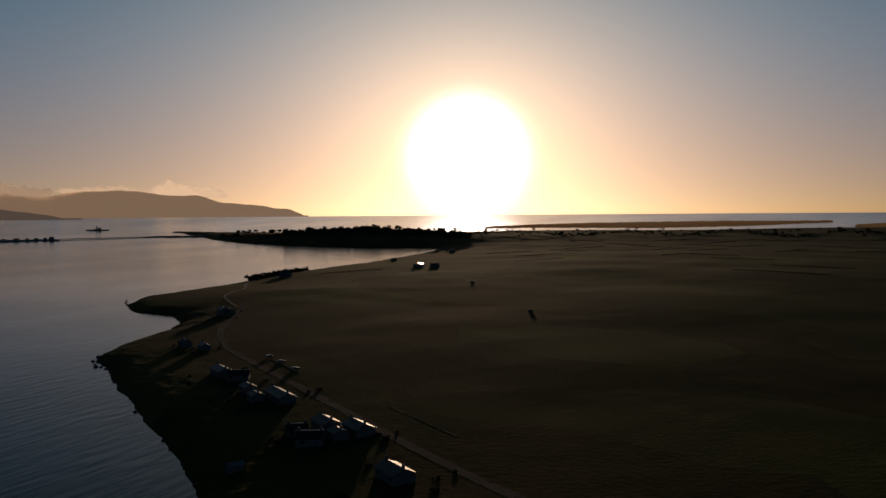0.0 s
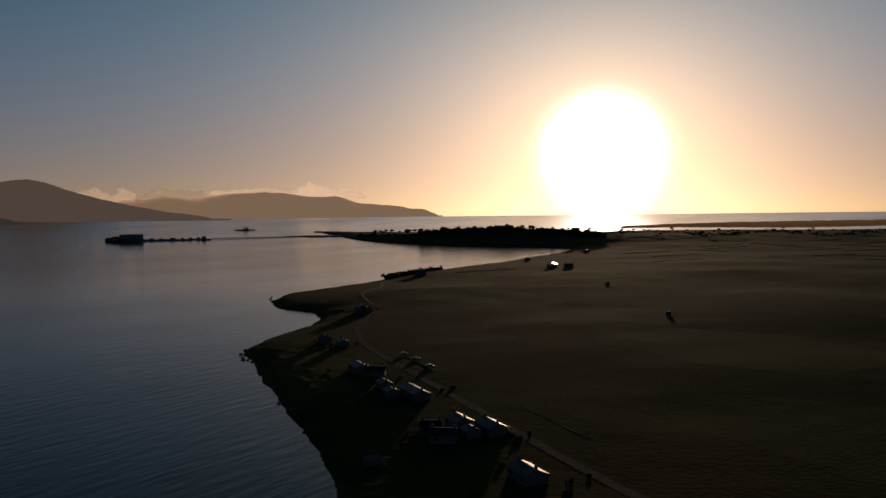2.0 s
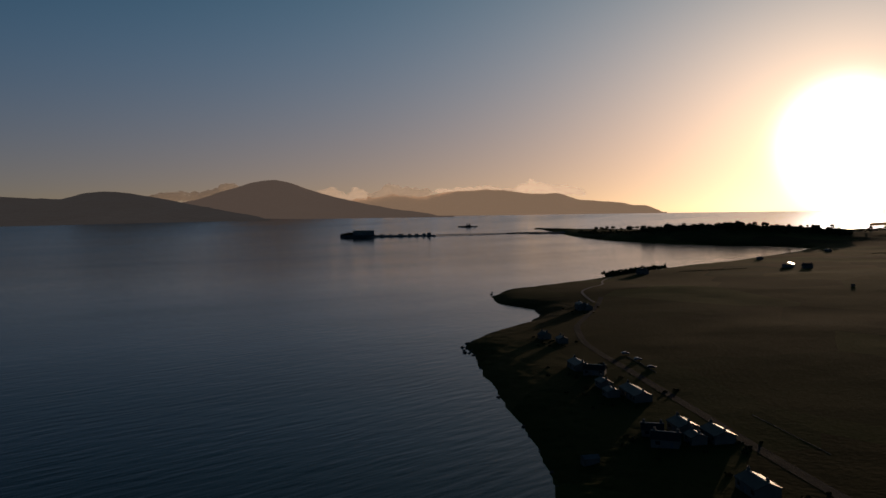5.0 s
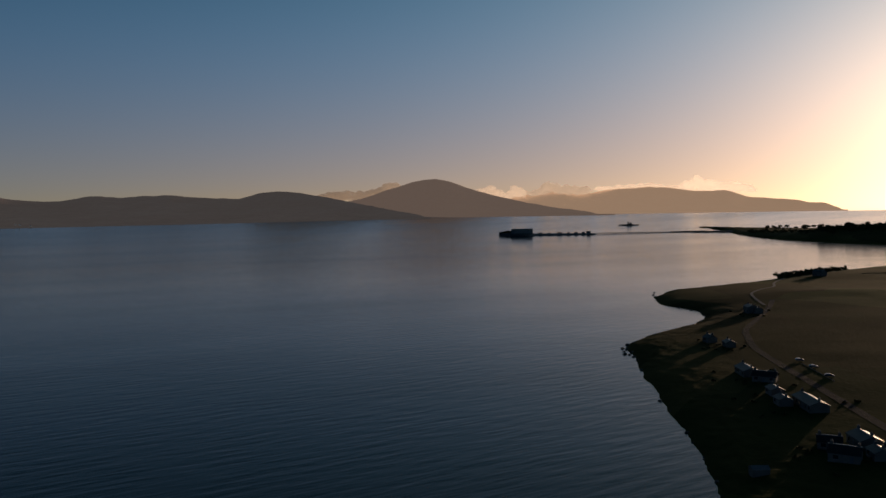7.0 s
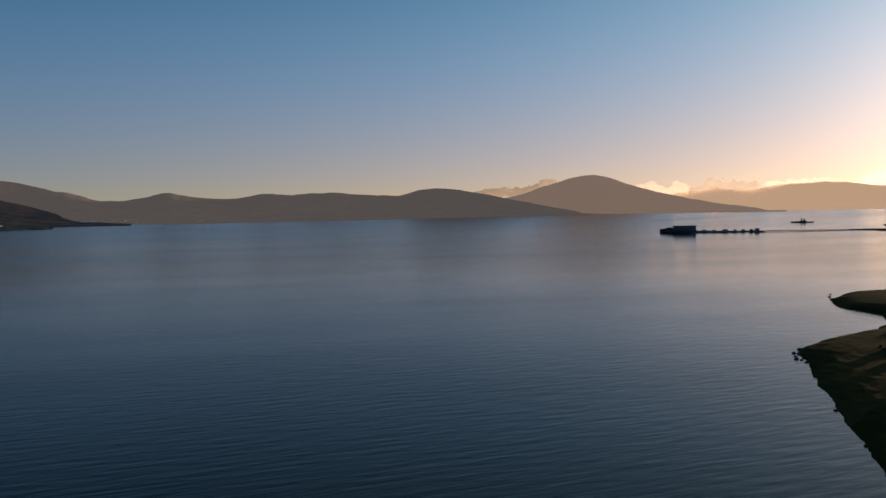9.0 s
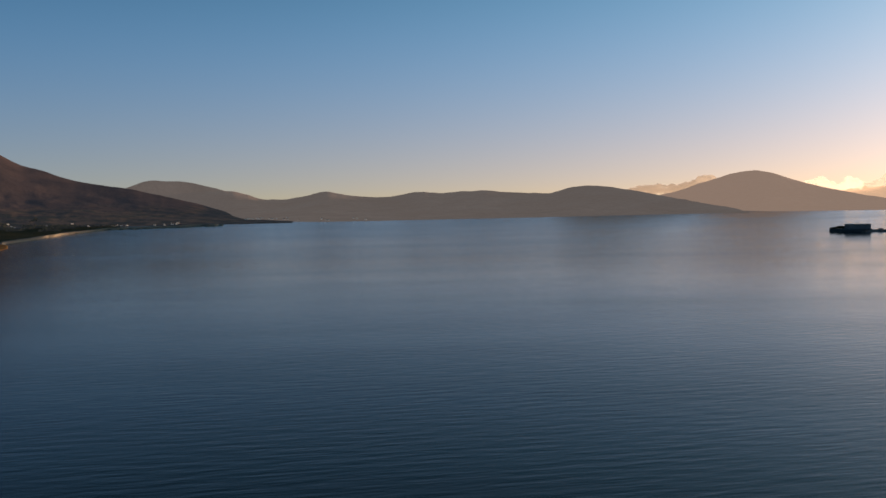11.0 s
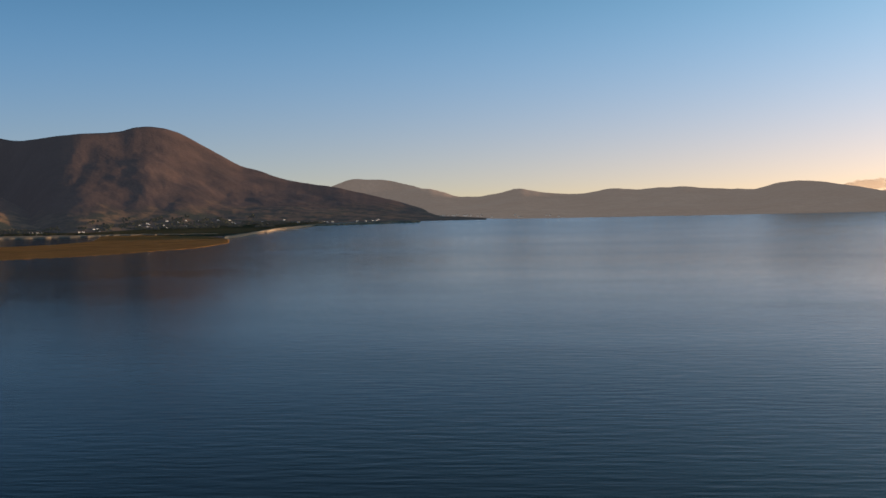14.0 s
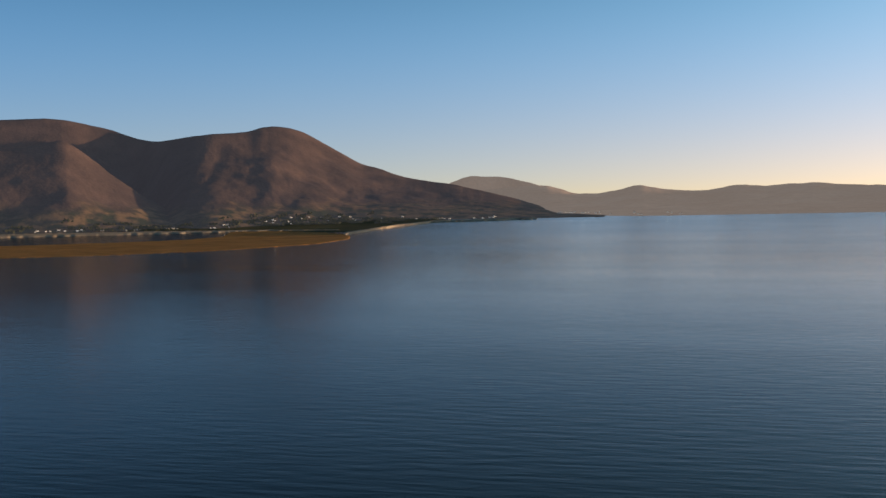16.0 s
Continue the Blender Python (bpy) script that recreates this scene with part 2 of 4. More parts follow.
TRACK = material("gravel_track", (0.14, 0.12, 0.10), (0.24, 0.21, 0.17), 4, 0.9)
ASPHALT = material("asphalt", (0.03, 0.03, 0.03), (0.055, 0.052, 0.05), 5, 0.95, spec=0.05)
STONE = material("wall_stone", (0.16, 0.15, 0.13), (0.32, 0.30, 0.27), 1.2, 0.85, bump=0.6)
PAINT = material("car_paint", (0.10, 0.11, 0.13), (0.12, 0.13, 0.15), 1, 0.18, metal=0.3, bump=0, vary=0.5)
RUBBER = material("tyre_rubber", (0.02, 0.02, 0.02), (0.03, 0.03, 0.03), 1, 0.8)


# ---------------------------------------------------------------- helpers
def value_noise(x, y, seed=0):
    xi, yi = np.floor(x).astype(np.int64), np.floor(y).astype(np.int64)
    fx, fy = x - xi, y - yi
    fx, fy = fx * fx * (3 - 2 * fx), fy * fy * (3 - 2 * fy)

    def h(i, j):
        n = (i * 374761393 + j * 668265263 + seed * 982451653) & 0x7FFFFFFF
        n = ((n ^ (n >> 13)) * 1274126177) & 0x7FFFFFFF
        return ((n ^ (n >> 16)) & 0xFFFF) / 65535.0
    return (h(xi, yi) * (1 - fx) + h(xi + 1, yi) * fx) * (1 - fy) + (h(xi, yi + 1) * (1 - fx) + h(xi + 1, yi + 1) * fx) * fy


def fbm(x, y, seed=0, octaves=5, gain=0.5):
    """Layered noise about 0, within -1 to 1."""
    s, a, n = 0.0, 1.0, 0.0
    for k in range(octaves):
        s = s + a * (2 * value_noise(x * 2 ** k, y * 2 ** k, seed + 17 * k) - 1)
        n += a
        a *= gain
    return s / n


RIM = 3565.0          # where the sea meets the sky


def datum(r):
    """Height of the sea sheet: it lifts gently far out, so that its rim lies on the horizon."""
    return 1.556e-5 * np.maximum(np.minimum(np.asarray(r, float), RIM) - 1500.0, 0) ** 2


_r = np.arange(40.0, RIM, 1.0)
_dip = np.degrees(np.arctan((EYE[2] - datum(_r)) / _r))


def reach(dip):
    """Distance at which the sea lies that many degrees below the eye."""
    return np.interp(-np.asarray(dip, float), -_dip, _r)


def polar(az, r):
    a = np.radians(az)
    return -r * np.sin(a), r * np.cos(a)


def link_mesh(name, verts, faces, mat, smooth=True):
    me = bpy.data.meshes.new(name)
    me.from_pydata(verts, [], faces)
    me.materials.append(mat)
    if smooth:
        me.polygons.foreach_set("use_smooth", [True] * len(me.polygons))
    me.update()
    return me


def sheet(name, X, Y, Z, mat, keep=None, wrap=False):
    """A surface from a grid of points; keep: which quads stay."""
    n, m = X.shape
    idx = np.arange(n * m).reshape(n, m)
    q = np.stack([idx[:-1, :-1], idx[:-1, 1:], idx[1:, 1:], idx[1:, :-1]], -1)
    q = q[keep] if keep is not None else q.reshape(-1, 4)
    me = bpy.data.meshes.new(name)
    V = np.stack([X, Y, Z], -1).reshape(-1, 3).astype(np.float32)
    used = np.unique(q)
    remap = np.zeros(len(V), np.int64)
    remap[used] = np.arange(len(used))
    V, q = V[used], remap[q]
    me.vertices.add(len(V))
    me.vertices.foreach_set("co", V.ravel())
    me.loops.add(q.size)
    me.loops.foreach_set("vertex_index", q.ravel().astype(np.int32))
    me.polygons.add(len(q))
    me.polygons.foreach_set("loop_start", np.arange(0, q.size, 4, dtype=np.int32))
    me.polygons.foreach_set("use_smooth", np.ones(len(q), bool))
    me.materials.append(mat)
    me.update(calc_edges=True)
    me.validate()
    return new(name, me)


def part(name, bm, mat, parent, label=""):
    me = bpy.data.meshes.new(name)
    bm.to_mesh(me)
    bm.free()
    me.materials.append(mat)
    ob = new(name, me)
    ob.parent = parent
    return tagged(ob, label)


def box(bm, x0, x1, y0, y1, z0, z1):
    vs = [bm.verts.new(v) for v in ((x0, y0, z0), (x1, y0, z0), (x1, y1, z0), (x0, y1, z0), (x0, y0, z1), (x1, y0, z1), (x1, y1, z1), (x0, y1, z1))]
    for f in ((3, 2, 1, 0), (4, 5, 6, 7), (0, 1, 5, 4), (1, 2, 6, 5), (2, 3, 7, 6), (3, 0, 4, 7)):
        bm.faces.new([vs[i] for i in f])
    return vs


def boxed(*b):
    bm = bmesh.new()
    box(bm, *b)
    return bm


def ball(level):
    bm = bmesh.new()
    bmesh.ops.create_icosphere(bm, subdivisions=level, radius=1.0)
    V = np.array([v.co[:] for v in bm.verts])
    F = np.array([[v.index for v in f.verts] for f in bm.faces])
    bm.free()
    return V, F


BALLS = {k: ball(k) for k in (1, 2, 3)}


def lumps(name, items, mat, level=1, ragged=0.0, smooth=False):
    """One mesh of many uneven lumps. items: centre, size along x, y and z, turn about z."""
    V0, F0 = BALLS[level]
    verts, faces = [], []
    for k, (c, s, turn) in enumerate(items):
        v = V0.copy()
        if ragged:
            n = fbm(v[:, 0] * 1.6 + k * 3.7, v[:, 1] * 1.6 + v[:, 2] * 2.3, 77, 4)
            v = v * (1 + ragged * n)[:, None]
        v = v * np.array(s)
        ca, sa = math.cos(turn), math.sin(turn)
        v = np.stack([v[:, 0] * ca - v[:, 1] * sa, v[:, 0] * sa + v[:, 1] * ca, v[:, 2]], 1) + np.array(c)
        verts.append(v)
        faces.append(F0 + k * len(V0))
    return link_mesh(name, np.concatenate(verts).tolist(), np.concatenate(faces).tolist(), mat, smooth)


def smooth_line(pairs, at, soften):
    """A curve through a few pairs, rounded over that many degrees."""
    p = np.array(pairs, float)
    p = p[np.argsort(p[:, 0])]
    fine = np.arange(p[0, 0] - 4 * soften, p[-1, 0] + 4 * soften, soften / 8)
    v = np.interp(fine, p[:, 0], p[:, 1])
    k = np.exp(-0.5 * (np.arange(-16, 17) / 5.0) ** 2)
    v = np.convolve(np.pad(v, 16, mode="edge"), k / k.sum(), mode="valid")
    return np.interp(at, fine, v)


# ---------------------------------------------------------------- sea
az = np.concatenate([np.arange(-180, -32, 4.0), np.arange(-32, 112, 0.5), np.arange(112, 181, 4.0)])
rr = np.concatenate([[0.01], np.geomspace(20, RIM, 150)])
A, RR = np.meshgrid(az, rr, indexing="ij")
X, Y = polar(A, RR)
sea = sheet("water", X, Y, datum(RR), WATER)
tagged(sea, "calm dark blue bay water with fine ripples", "sea", kind="structure")

# ---------------------------------------------------------------- headland
COAST = [(-60, 200), (-74, 244), (-84, 267), (-98, 296), (-115, 324), (-137, 368), (-156, 398), (-187, 457), (-200, 474), (-206, 504), (-205, 560), (-199, 600), (-205, 646), (-222, 682), (-265, 712), (-293, 770), (-300, 825), (-276, 895), (-250, 970), (-236, 1040), (-212, 1120), (-182, 1220), (-130, 1340), (-84, 1500), (-30, 1689), (-10, 1817), (-59, 1862), (-156, 1885), (-290, 1935), (-402, 2019), (-528, 2130), (-638, 2284), (-725, 2449), (-805, 2559), (-680, 2595), (-451, 2577), (-226, 2555), (90, 2578), (315, 2610), (765, 2511), (1156, 2490), (1460, 2389)]
REST = [(2600, 2000), (3300, 0), (2500, -2500), (-400, -2600), (-500, -900), (-160, -300), (-40, -60), (-45, 100)]


def rough_coast():
    """The shore with small points and coves between its corners."""
    pts = np.array(COAST + REST, float)
    out = []
    for i in range(len(pts)):
        p, q = pts[i], pts[(i + 1) % len(pts)]
        d = np.hypot(*(q - p))
        k = max(1, min(40, int(d / 12)))
        for j in range(k):
            s = p + (q - p) * j / k
            nrm = np.array([-(q - p)[1], (q - p)[0]]) / d
            amp = min(4.0, 0.10 * d)
            out.append(s + nrm * amp * float(fbm(np.array(s[0] / 18), np.array(s[1] / 18), 5, 3)))
    return np.array(out)


SHORE = rough_coast()


def shore_distance(x, y):
    """Metres to the shore, positive on land."""
    shape = np.shape(x)
    x, y = np.ravel(x).astype(float), np.ravel(y).astype(float)
    best = np.full(x.shape, 1e9)
    inside = np.zeros(x.shape, bool)
    P, Q = SHORE, np.roll(SHORE, -1, 0)
    for (x0, y0), (x1, y1) in zip(P, Q):
        dx, dy = x1 - x0, y1 - y0
        t = np.clip(((x - x0) * dx + (y - y0) * dy) / (dx * dx + dy * dy + 1e-9), 0, 1)
        best = np.minimum(best, (x - x0 - t * dx) ** 2 + (y - y0 - t * dy) ** 2)
        if y0 != y1:
            inside ^= ((y0 > y) != (y1 > y)) & (x < dx * (y - y0) / dy + x0)
    d = np.sqrt(best)
    return np.where(inside, d, -d).reshape(shape)


def ground_height(x, y):
    x, y = np.asarray(x, float), np.asarray(y, float)
    d = shore_distance(x, y)
    r = np.hypot(x, y)
    inland = np.maximum(d, 0)
    h = 3.5 * (1 - np.exp(-inland / 9)) + 9 * (1 - np.exp(-inland / 220))
    h += 9 * np.exp(-((x - 520) / 420) ** 2 - ((y - 900) / 520) ** 2)
    h += 22 * np.exp(-((x + 210) / 305) ** 2 - ((y - 2142) / 210) ** 2) * (1 - np.exp(-inland / 60))
    h += (1 - np.exp(-inland / 60)) * (2.2 * fbm(x / 160, y / 160, 3, 3) + 0.12 * fbm(x / 14, y / 14, 9, 3))
    h += 0.8 * (1 - np.exp(-inland / 5)) * fbm(x / 4, y / 4, 11, 2) * np.exp(-inland / 25)
    return datum(r) + np.where(d > 0, h, np.maximum(-6, 0.12 * d))


az = np.concatenate([np.arange(-180, -31, 5.0), np.arange(-31, 30, 0.17), np.arange(30, 181, 5.0)])
rr = np.concatenate([[0.01, 20, 40, 60], np.geomspace(80, 200, 20), np.geomspace(203, 3400, 420)])
A, RR = np.meshgrid(az, rr, indexing="ij")
X, Y = polar(A, RR)
Z = ground_height(X, Y)
quad_top = np.maximum(np.maximum(Z[:-1, :-1] - datum(RR[:-1, :-1]), Z[1:, 1:] - datum(RR[1:, 1:])), np.maximum(Z[:-1, 1:] - datum(RR[:-1, 1:]), Z[1:, :-1] - datum(RR[1:, :-1])))
ground = sheet("ground", X, Y, Z, FIELD, keep=quad_top > -2.5)
tagged(ground, "dark pasture headland in evening shade", "land", kind="structure")


def low_land(name, rows, height, mat, label, step=0.1, across=26, seed=1, hump=0.5, rough=0.25, creeks=0.0):
    """Flat land seen across the water. rows: heading, dip of its near and of its far shore."""
    p = np.array(sorted(rows), float)
    az = np.arange(p[0, 0], p[-1, 0] + step / 2, step)
    near, far = reach(np.interp(az, p[:, 0], p[:, 1])), reach(np.interp(az, p[:, 0], p[:, 2]))
    wob = 1 + 0.006 * fbm(az * 3, az * 0, seed, 4)
    near, far = near * wob, np.maximum(far * wob, near * wob + 2)
    u = np.linspace(-0.04, 1.04, across)
    A, U = np.meshgrid(az, u, indexing="ij")
    RR = near[:, None] + (far - near)[:, None] * U
    X, Y = polar(A, RR)
    edge = np.clip(np.minimum(np.minimum(U, 1 - U) * (far - near)[:, None] / 12, np.minimum(A - az[0], az[-1] - A) / (2 * step)), -1, 1)
    Z = datum(RR) + np.where(edge > 0, height * np.clip(edge, 0, 1) ** 0.5 * (1 - hump + hump * np.sin(np.pi * np.clip(U, 0, 1))) * (1 + rough * fbm(X / 60, Y / 60, seed, 4)), -3)
    if creeks:
        Z -= creeks * np.clip(1 - np.abs(fbm(A * 0.55, RR / 110, seed + 5, 3)) / 0.09, 0, 1) + creeks * np.clip(1 - np.abs(fbm(A * 0.3 + 9, RR / 60, seed + 9, 3) - 0.15) / 0.08, 0, 1)
    ob = sheet(name, X, Y, Z, mat)
    tagged(ob, label, "land", kind="structure")
    return ob


low_land("ground_spit", [(-2.8, 1.19, 1.15), (-6, 1.17, 1.0), (-10, 1.2, 0.9), (-15, 1.22, 0.84), (-20, 1.1, 0.80), (-25.2, 0.86, 0.83)], 4, VEILED_SPIT, "low dark grassy spit beyond a lagoon", seed=4)
low_land("ground_islet", [(-26.3, 1.14, 1.1), (-27.5, 1.25, 1.0), (-30, 1.28, 0.9)], 5, VEILED_SPIT, "low dark islet off the shore", seed=6)
low_land("ground_bar", [(15.2, 1.4, 1.3), (16.5, 1.36, 1.27), (18.1, 1.27, 1.25)], 3, FIELD, "thin low sand bar", seed=7)

# ---------------------------------------------------------------- mountains
RANGES = {}


def mountain_range(name, profile, ridge, foot, mat, label, soften=0.9, gullies=0.2, valley=(), seed=1, step=0.12, bent=1.5, category="mountain", wobble=0.05, relief=0.09):
    """Slopes that climb from the foot to a ridge. profile: heading, elevation of the skyline; ridge and foot: heading, distance."""
    p = np.array(profile, float)
    az = np.arange(p[:, 0].min(), p[:, 0].max() + step / 2, step)
    el = smooth_line(profile, az, soften) + wobble * fbm(az * 1.4, az * 0, seed, 5)
    Rr, Rf = smooth_line(ridge, az, 2.0), smooth_line(foot, az, 2.0)
    v = sum((d * np.exp(-((az - c) / w) ** 2) for c, w, d in valley), np.zeros_like(az))
    u = np.concatenate([np.linspace(-0.05, 1, 70), np.linspace(1.05, 1.6, 10)])
    A, U = np.meshgrid(az, u, indexing="ij")
    RR = Rf[:, None] + (Rr - Rf)[:, None] * U
    X, Y = polar(A, RR)
    zr = EYE[2] + Rr * np.tan(np.radians(el))
    zf = datum(Rf) - 1
    uc = np.clip(U, 0, 1)
    s = (0.25 * uc + 0.75 * uc ** (bent + 3.5 * v[:, None]))
    cut = 1 - np.abs(fbm(A * 0.33 + 1.3 * U, U * 0.9, seed + 3, 3, 0.4)) * 1.6
    bumps = fbm(X / 220, Y / 220, seed + 8, 5, 0.5)
    rise = (zr - zf)[:, None]
    base = datum(RR) - 1 + 0 * U
    Z = base + (zr[:, None] - base) * s - rise * gullies * np.sin(np.pi * uc) ** 1.3 * np.clip(cut, 0, 1) * 0.5 + rise * relief * np.sin(np.pi * uc) * bumps
    back = U > 1
    Z = np.maximum(Z, base + 2.0 * np.clip(U * 30, 0, 1))
    Z = np.where(back, np.maximum(zr[:, None], base + 2.0) - np.maximum(rise, 5) * (U - 1) * 1.1, Z)
    Z = np.where(U < 0, zf[:, None] - 4, Z)
    ob = sheet(name, X, Y, Z, mat)
    tagged(ob, label, category, kind="structure")
    RANGES[name] = (az, Rf, Rr, u, Z)
    return ob


def slope_point(name, a, u):
    """A place on a range at heading a, the fraction u of the way from foot to ridge."""
    az, Rf, Rr, us, Z = RANGES[name]
    i, j = int(np.argmin(abs(az - a))), int(np.argmin(abs(us - u)))
    r = Rf[i] + (Rr[i] - Rf[i]) * us[j]
    x, y = polar(az[i], r)
    return float(x), float(y), float(Z[i, j])


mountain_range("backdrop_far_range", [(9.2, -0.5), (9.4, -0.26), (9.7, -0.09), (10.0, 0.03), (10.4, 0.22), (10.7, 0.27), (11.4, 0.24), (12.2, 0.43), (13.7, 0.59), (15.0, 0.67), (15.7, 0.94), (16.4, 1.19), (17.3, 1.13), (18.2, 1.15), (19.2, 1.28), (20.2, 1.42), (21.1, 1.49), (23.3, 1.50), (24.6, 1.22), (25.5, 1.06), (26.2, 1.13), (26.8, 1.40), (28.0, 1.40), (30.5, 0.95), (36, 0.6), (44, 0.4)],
               [(9, 4340), (14, 4720), (24, 4900), (44, 4940)], [(9, 3545), (20, 3556), (23, 3600), (27, 4450), (44, 4450)], HAZED_RANGE, "hazy distant mountain range falling to a cape", seed=21, soften=0.25, gullies=0.2, wobble=0.04)
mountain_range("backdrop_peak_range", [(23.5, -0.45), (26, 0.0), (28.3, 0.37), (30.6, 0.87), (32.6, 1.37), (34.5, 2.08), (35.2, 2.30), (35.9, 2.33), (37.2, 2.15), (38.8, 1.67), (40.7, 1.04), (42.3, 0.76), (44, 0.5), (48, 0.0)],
               [(23, 3600), (28, 4150), (35, 4400), (48, 4420)], [(23, 3505), (35, 3492), (37, 3600), (40, 4060), (48, 4060)], HAZED_PEAK, "brown conical mountain with emitted haze across the bay", seed=31, soften=0.7, gullies=0.2)
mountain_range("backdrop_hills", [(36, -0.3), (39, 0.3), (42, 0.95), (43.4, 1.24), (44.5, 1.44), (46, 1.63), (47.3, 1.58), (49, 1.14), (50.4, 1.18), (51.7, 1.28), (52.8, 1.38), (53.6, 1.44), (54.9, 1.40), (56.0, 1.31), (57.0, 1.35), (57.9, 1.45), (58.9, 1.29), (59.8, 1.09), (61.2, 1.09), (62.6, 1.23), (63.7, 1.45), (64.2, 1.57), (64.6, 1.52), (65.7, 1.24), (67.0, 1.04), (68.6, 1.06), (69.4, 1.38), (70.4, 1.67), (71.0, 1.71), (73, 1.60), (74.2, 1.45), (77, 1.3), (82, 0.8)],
               [(36, 3620), (42, 3950), (50, 4350), (64, 4650), (70, 4780), (82, 4800)], [(36, 3466), (42, 3433), (50, 3380), (62, 3340), (66, 3345), (70, 3600), (74, 4450), (82, 4450)], HAZED_HILL, "low brown hills with emitted haze along the far shore", seed=41, soften=0.4, gullies=0.2)
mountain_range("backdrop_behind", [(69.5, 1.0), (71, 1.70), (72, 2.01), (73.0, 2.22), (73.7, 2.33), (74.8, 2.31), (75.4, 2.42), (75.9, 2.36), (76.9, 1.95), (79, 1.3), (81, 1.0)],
               [(69, 4960), (81, 4960)], [(69, 4860), (81, 4860)], HAZED_HILL, "mountain behind the low hills, paled by emitted haze", seed=51, soften=0.25)
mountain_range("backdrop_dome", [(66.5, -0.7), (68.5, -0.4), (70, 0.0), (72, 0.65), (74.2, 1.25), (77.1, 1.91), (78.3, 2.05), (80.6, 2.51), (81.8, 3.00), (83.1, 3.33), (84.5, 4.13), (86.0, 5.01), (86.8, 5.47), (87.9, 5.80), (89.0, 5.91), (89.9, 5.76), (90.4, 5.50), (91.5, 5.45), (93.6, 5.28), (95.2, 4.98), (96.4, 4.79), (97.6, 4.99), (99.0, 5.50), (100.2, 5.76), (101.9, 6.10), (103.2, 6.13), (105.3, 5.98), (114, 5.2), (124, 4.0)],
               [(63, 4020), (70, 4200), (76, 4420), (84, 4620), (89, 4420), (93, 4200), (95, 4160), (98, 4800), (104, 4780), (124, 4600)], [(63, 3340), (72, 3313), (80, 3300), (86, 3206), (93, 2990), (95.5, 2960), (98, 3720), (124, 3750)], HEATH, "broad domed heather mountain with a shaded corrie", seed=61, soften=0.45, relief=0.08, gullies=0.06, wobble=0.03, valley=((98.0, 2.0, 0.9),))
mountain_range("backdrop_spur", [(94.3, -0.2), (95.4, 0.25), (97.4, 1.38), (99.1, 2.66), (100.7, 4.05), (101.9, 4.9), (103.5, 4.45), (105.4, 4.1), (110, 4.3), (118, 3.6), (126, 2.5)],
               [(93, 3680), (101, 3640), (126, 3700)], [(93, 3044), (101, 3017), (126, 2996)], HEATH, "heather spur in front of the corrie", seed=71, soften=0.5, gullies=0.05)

low_land("ground_plain", [(77, 0.72, 0.66), (78.2, 0.75, 0.5), (80.8, 0.98, 0.4), (83, 1.30, 0.4), (86, 1.30, 0.4), (93, 1.0, 0.4), (106, 0.78, 0.4), (126, 0.8, 0.4)], 2.4, PLAIN, "dark green farmland at the mountain's foot", seed=12, hump=0.1)
low_land("ground_marsh", [(83.85, 1.75, 1.6), (84.4, 1.85, 1.45), (86.2, 2.07, 1.2), (91.6, 2.32, 1.0), (92.4, 2.34, 1.45), (95, 2.4, 1.6), (99.2, 2.45, 1.66), (105.6, 2.42, 1.68), (126, 2.4, 1.7)], 1.0, MARSH, "golden salt marsh grass with tidal channels", seed=13, hump=0.0, rough=0.06, across=160, creeks=0.35)
low_land("ground_beach", [(71, 0.63, 0.60), (78.2, 0.74, 0.69), (80.8, 1.0, 0.94), (83.2, 1.36, 1.27), (84.4, 1.50, 1.40)], 5.6, SAND, "pale curved sand beach", seed=14, hump=0.0, across=8, rough=0.04)
low_land("ground_sandbar", [(84.5, 1.22, 1.18), (90, 1.14, 1.09), (92, 1.16, 1.08), (96, 1.17, 1.04), (106, 1.18, 0.98)], 3.5, SAND, "pale strip of sand behind the marsh", seed=15, hump=0.0, across=8, rough=0.04)

# ---------------------------------------------------------------- placing things
def on_ground(az, dip, lift=0.0):
    """Where the line of sight at that heading and dip comes within lift of the headland."""
    r = np.geomspace(200.0, 3300.0, 700)
    x, y = polar(az, r)
    gap = EYE[2] - r * math.tan(radians(dip)) - ground_height(x, y) - lift
    k = int(np.argmax(gap <= 0)) if (gap <= 0).any() else len(r) - 1
    return float(x[k]), float(y[k]), float(ground_height(x[k], y[k]))


def thing(name, x, y, z, turn, label, category, group=""):
    ob = new(name)
    ob.matrix_world = pose(x, y, z, 0, 0, turn)
    return tagged(ob, label, category, group)


def gable_roof(bm, length, width, eave, ridge, over, thick=0.18):
    """One slope of a roof, from the ridge down to the eave at +y."""
    w = width / 2 + over
    drop = (ridge - eave) * w / (width / 2)
    l = length / 2 + over
    a = [(-l, 0, ridge + thick), (l, 0, ridge + thick), (l, w, ridge - drop + thick), (-l, w, ridge - drop + thick)]
    b = [(x, y, z - thick) for x, y, z in a]
    vs = [bm.verts.new(v) for v in a + b]
    for f in ((0, 1, 2, 3), (7, 6, 5, 4), (0, 4, 5, 1), (1, 5, 6, 2), (2, 6, 7, 3), (3, 7, 4, 0)):
        bm.faces.new([vs[i] for i in f])


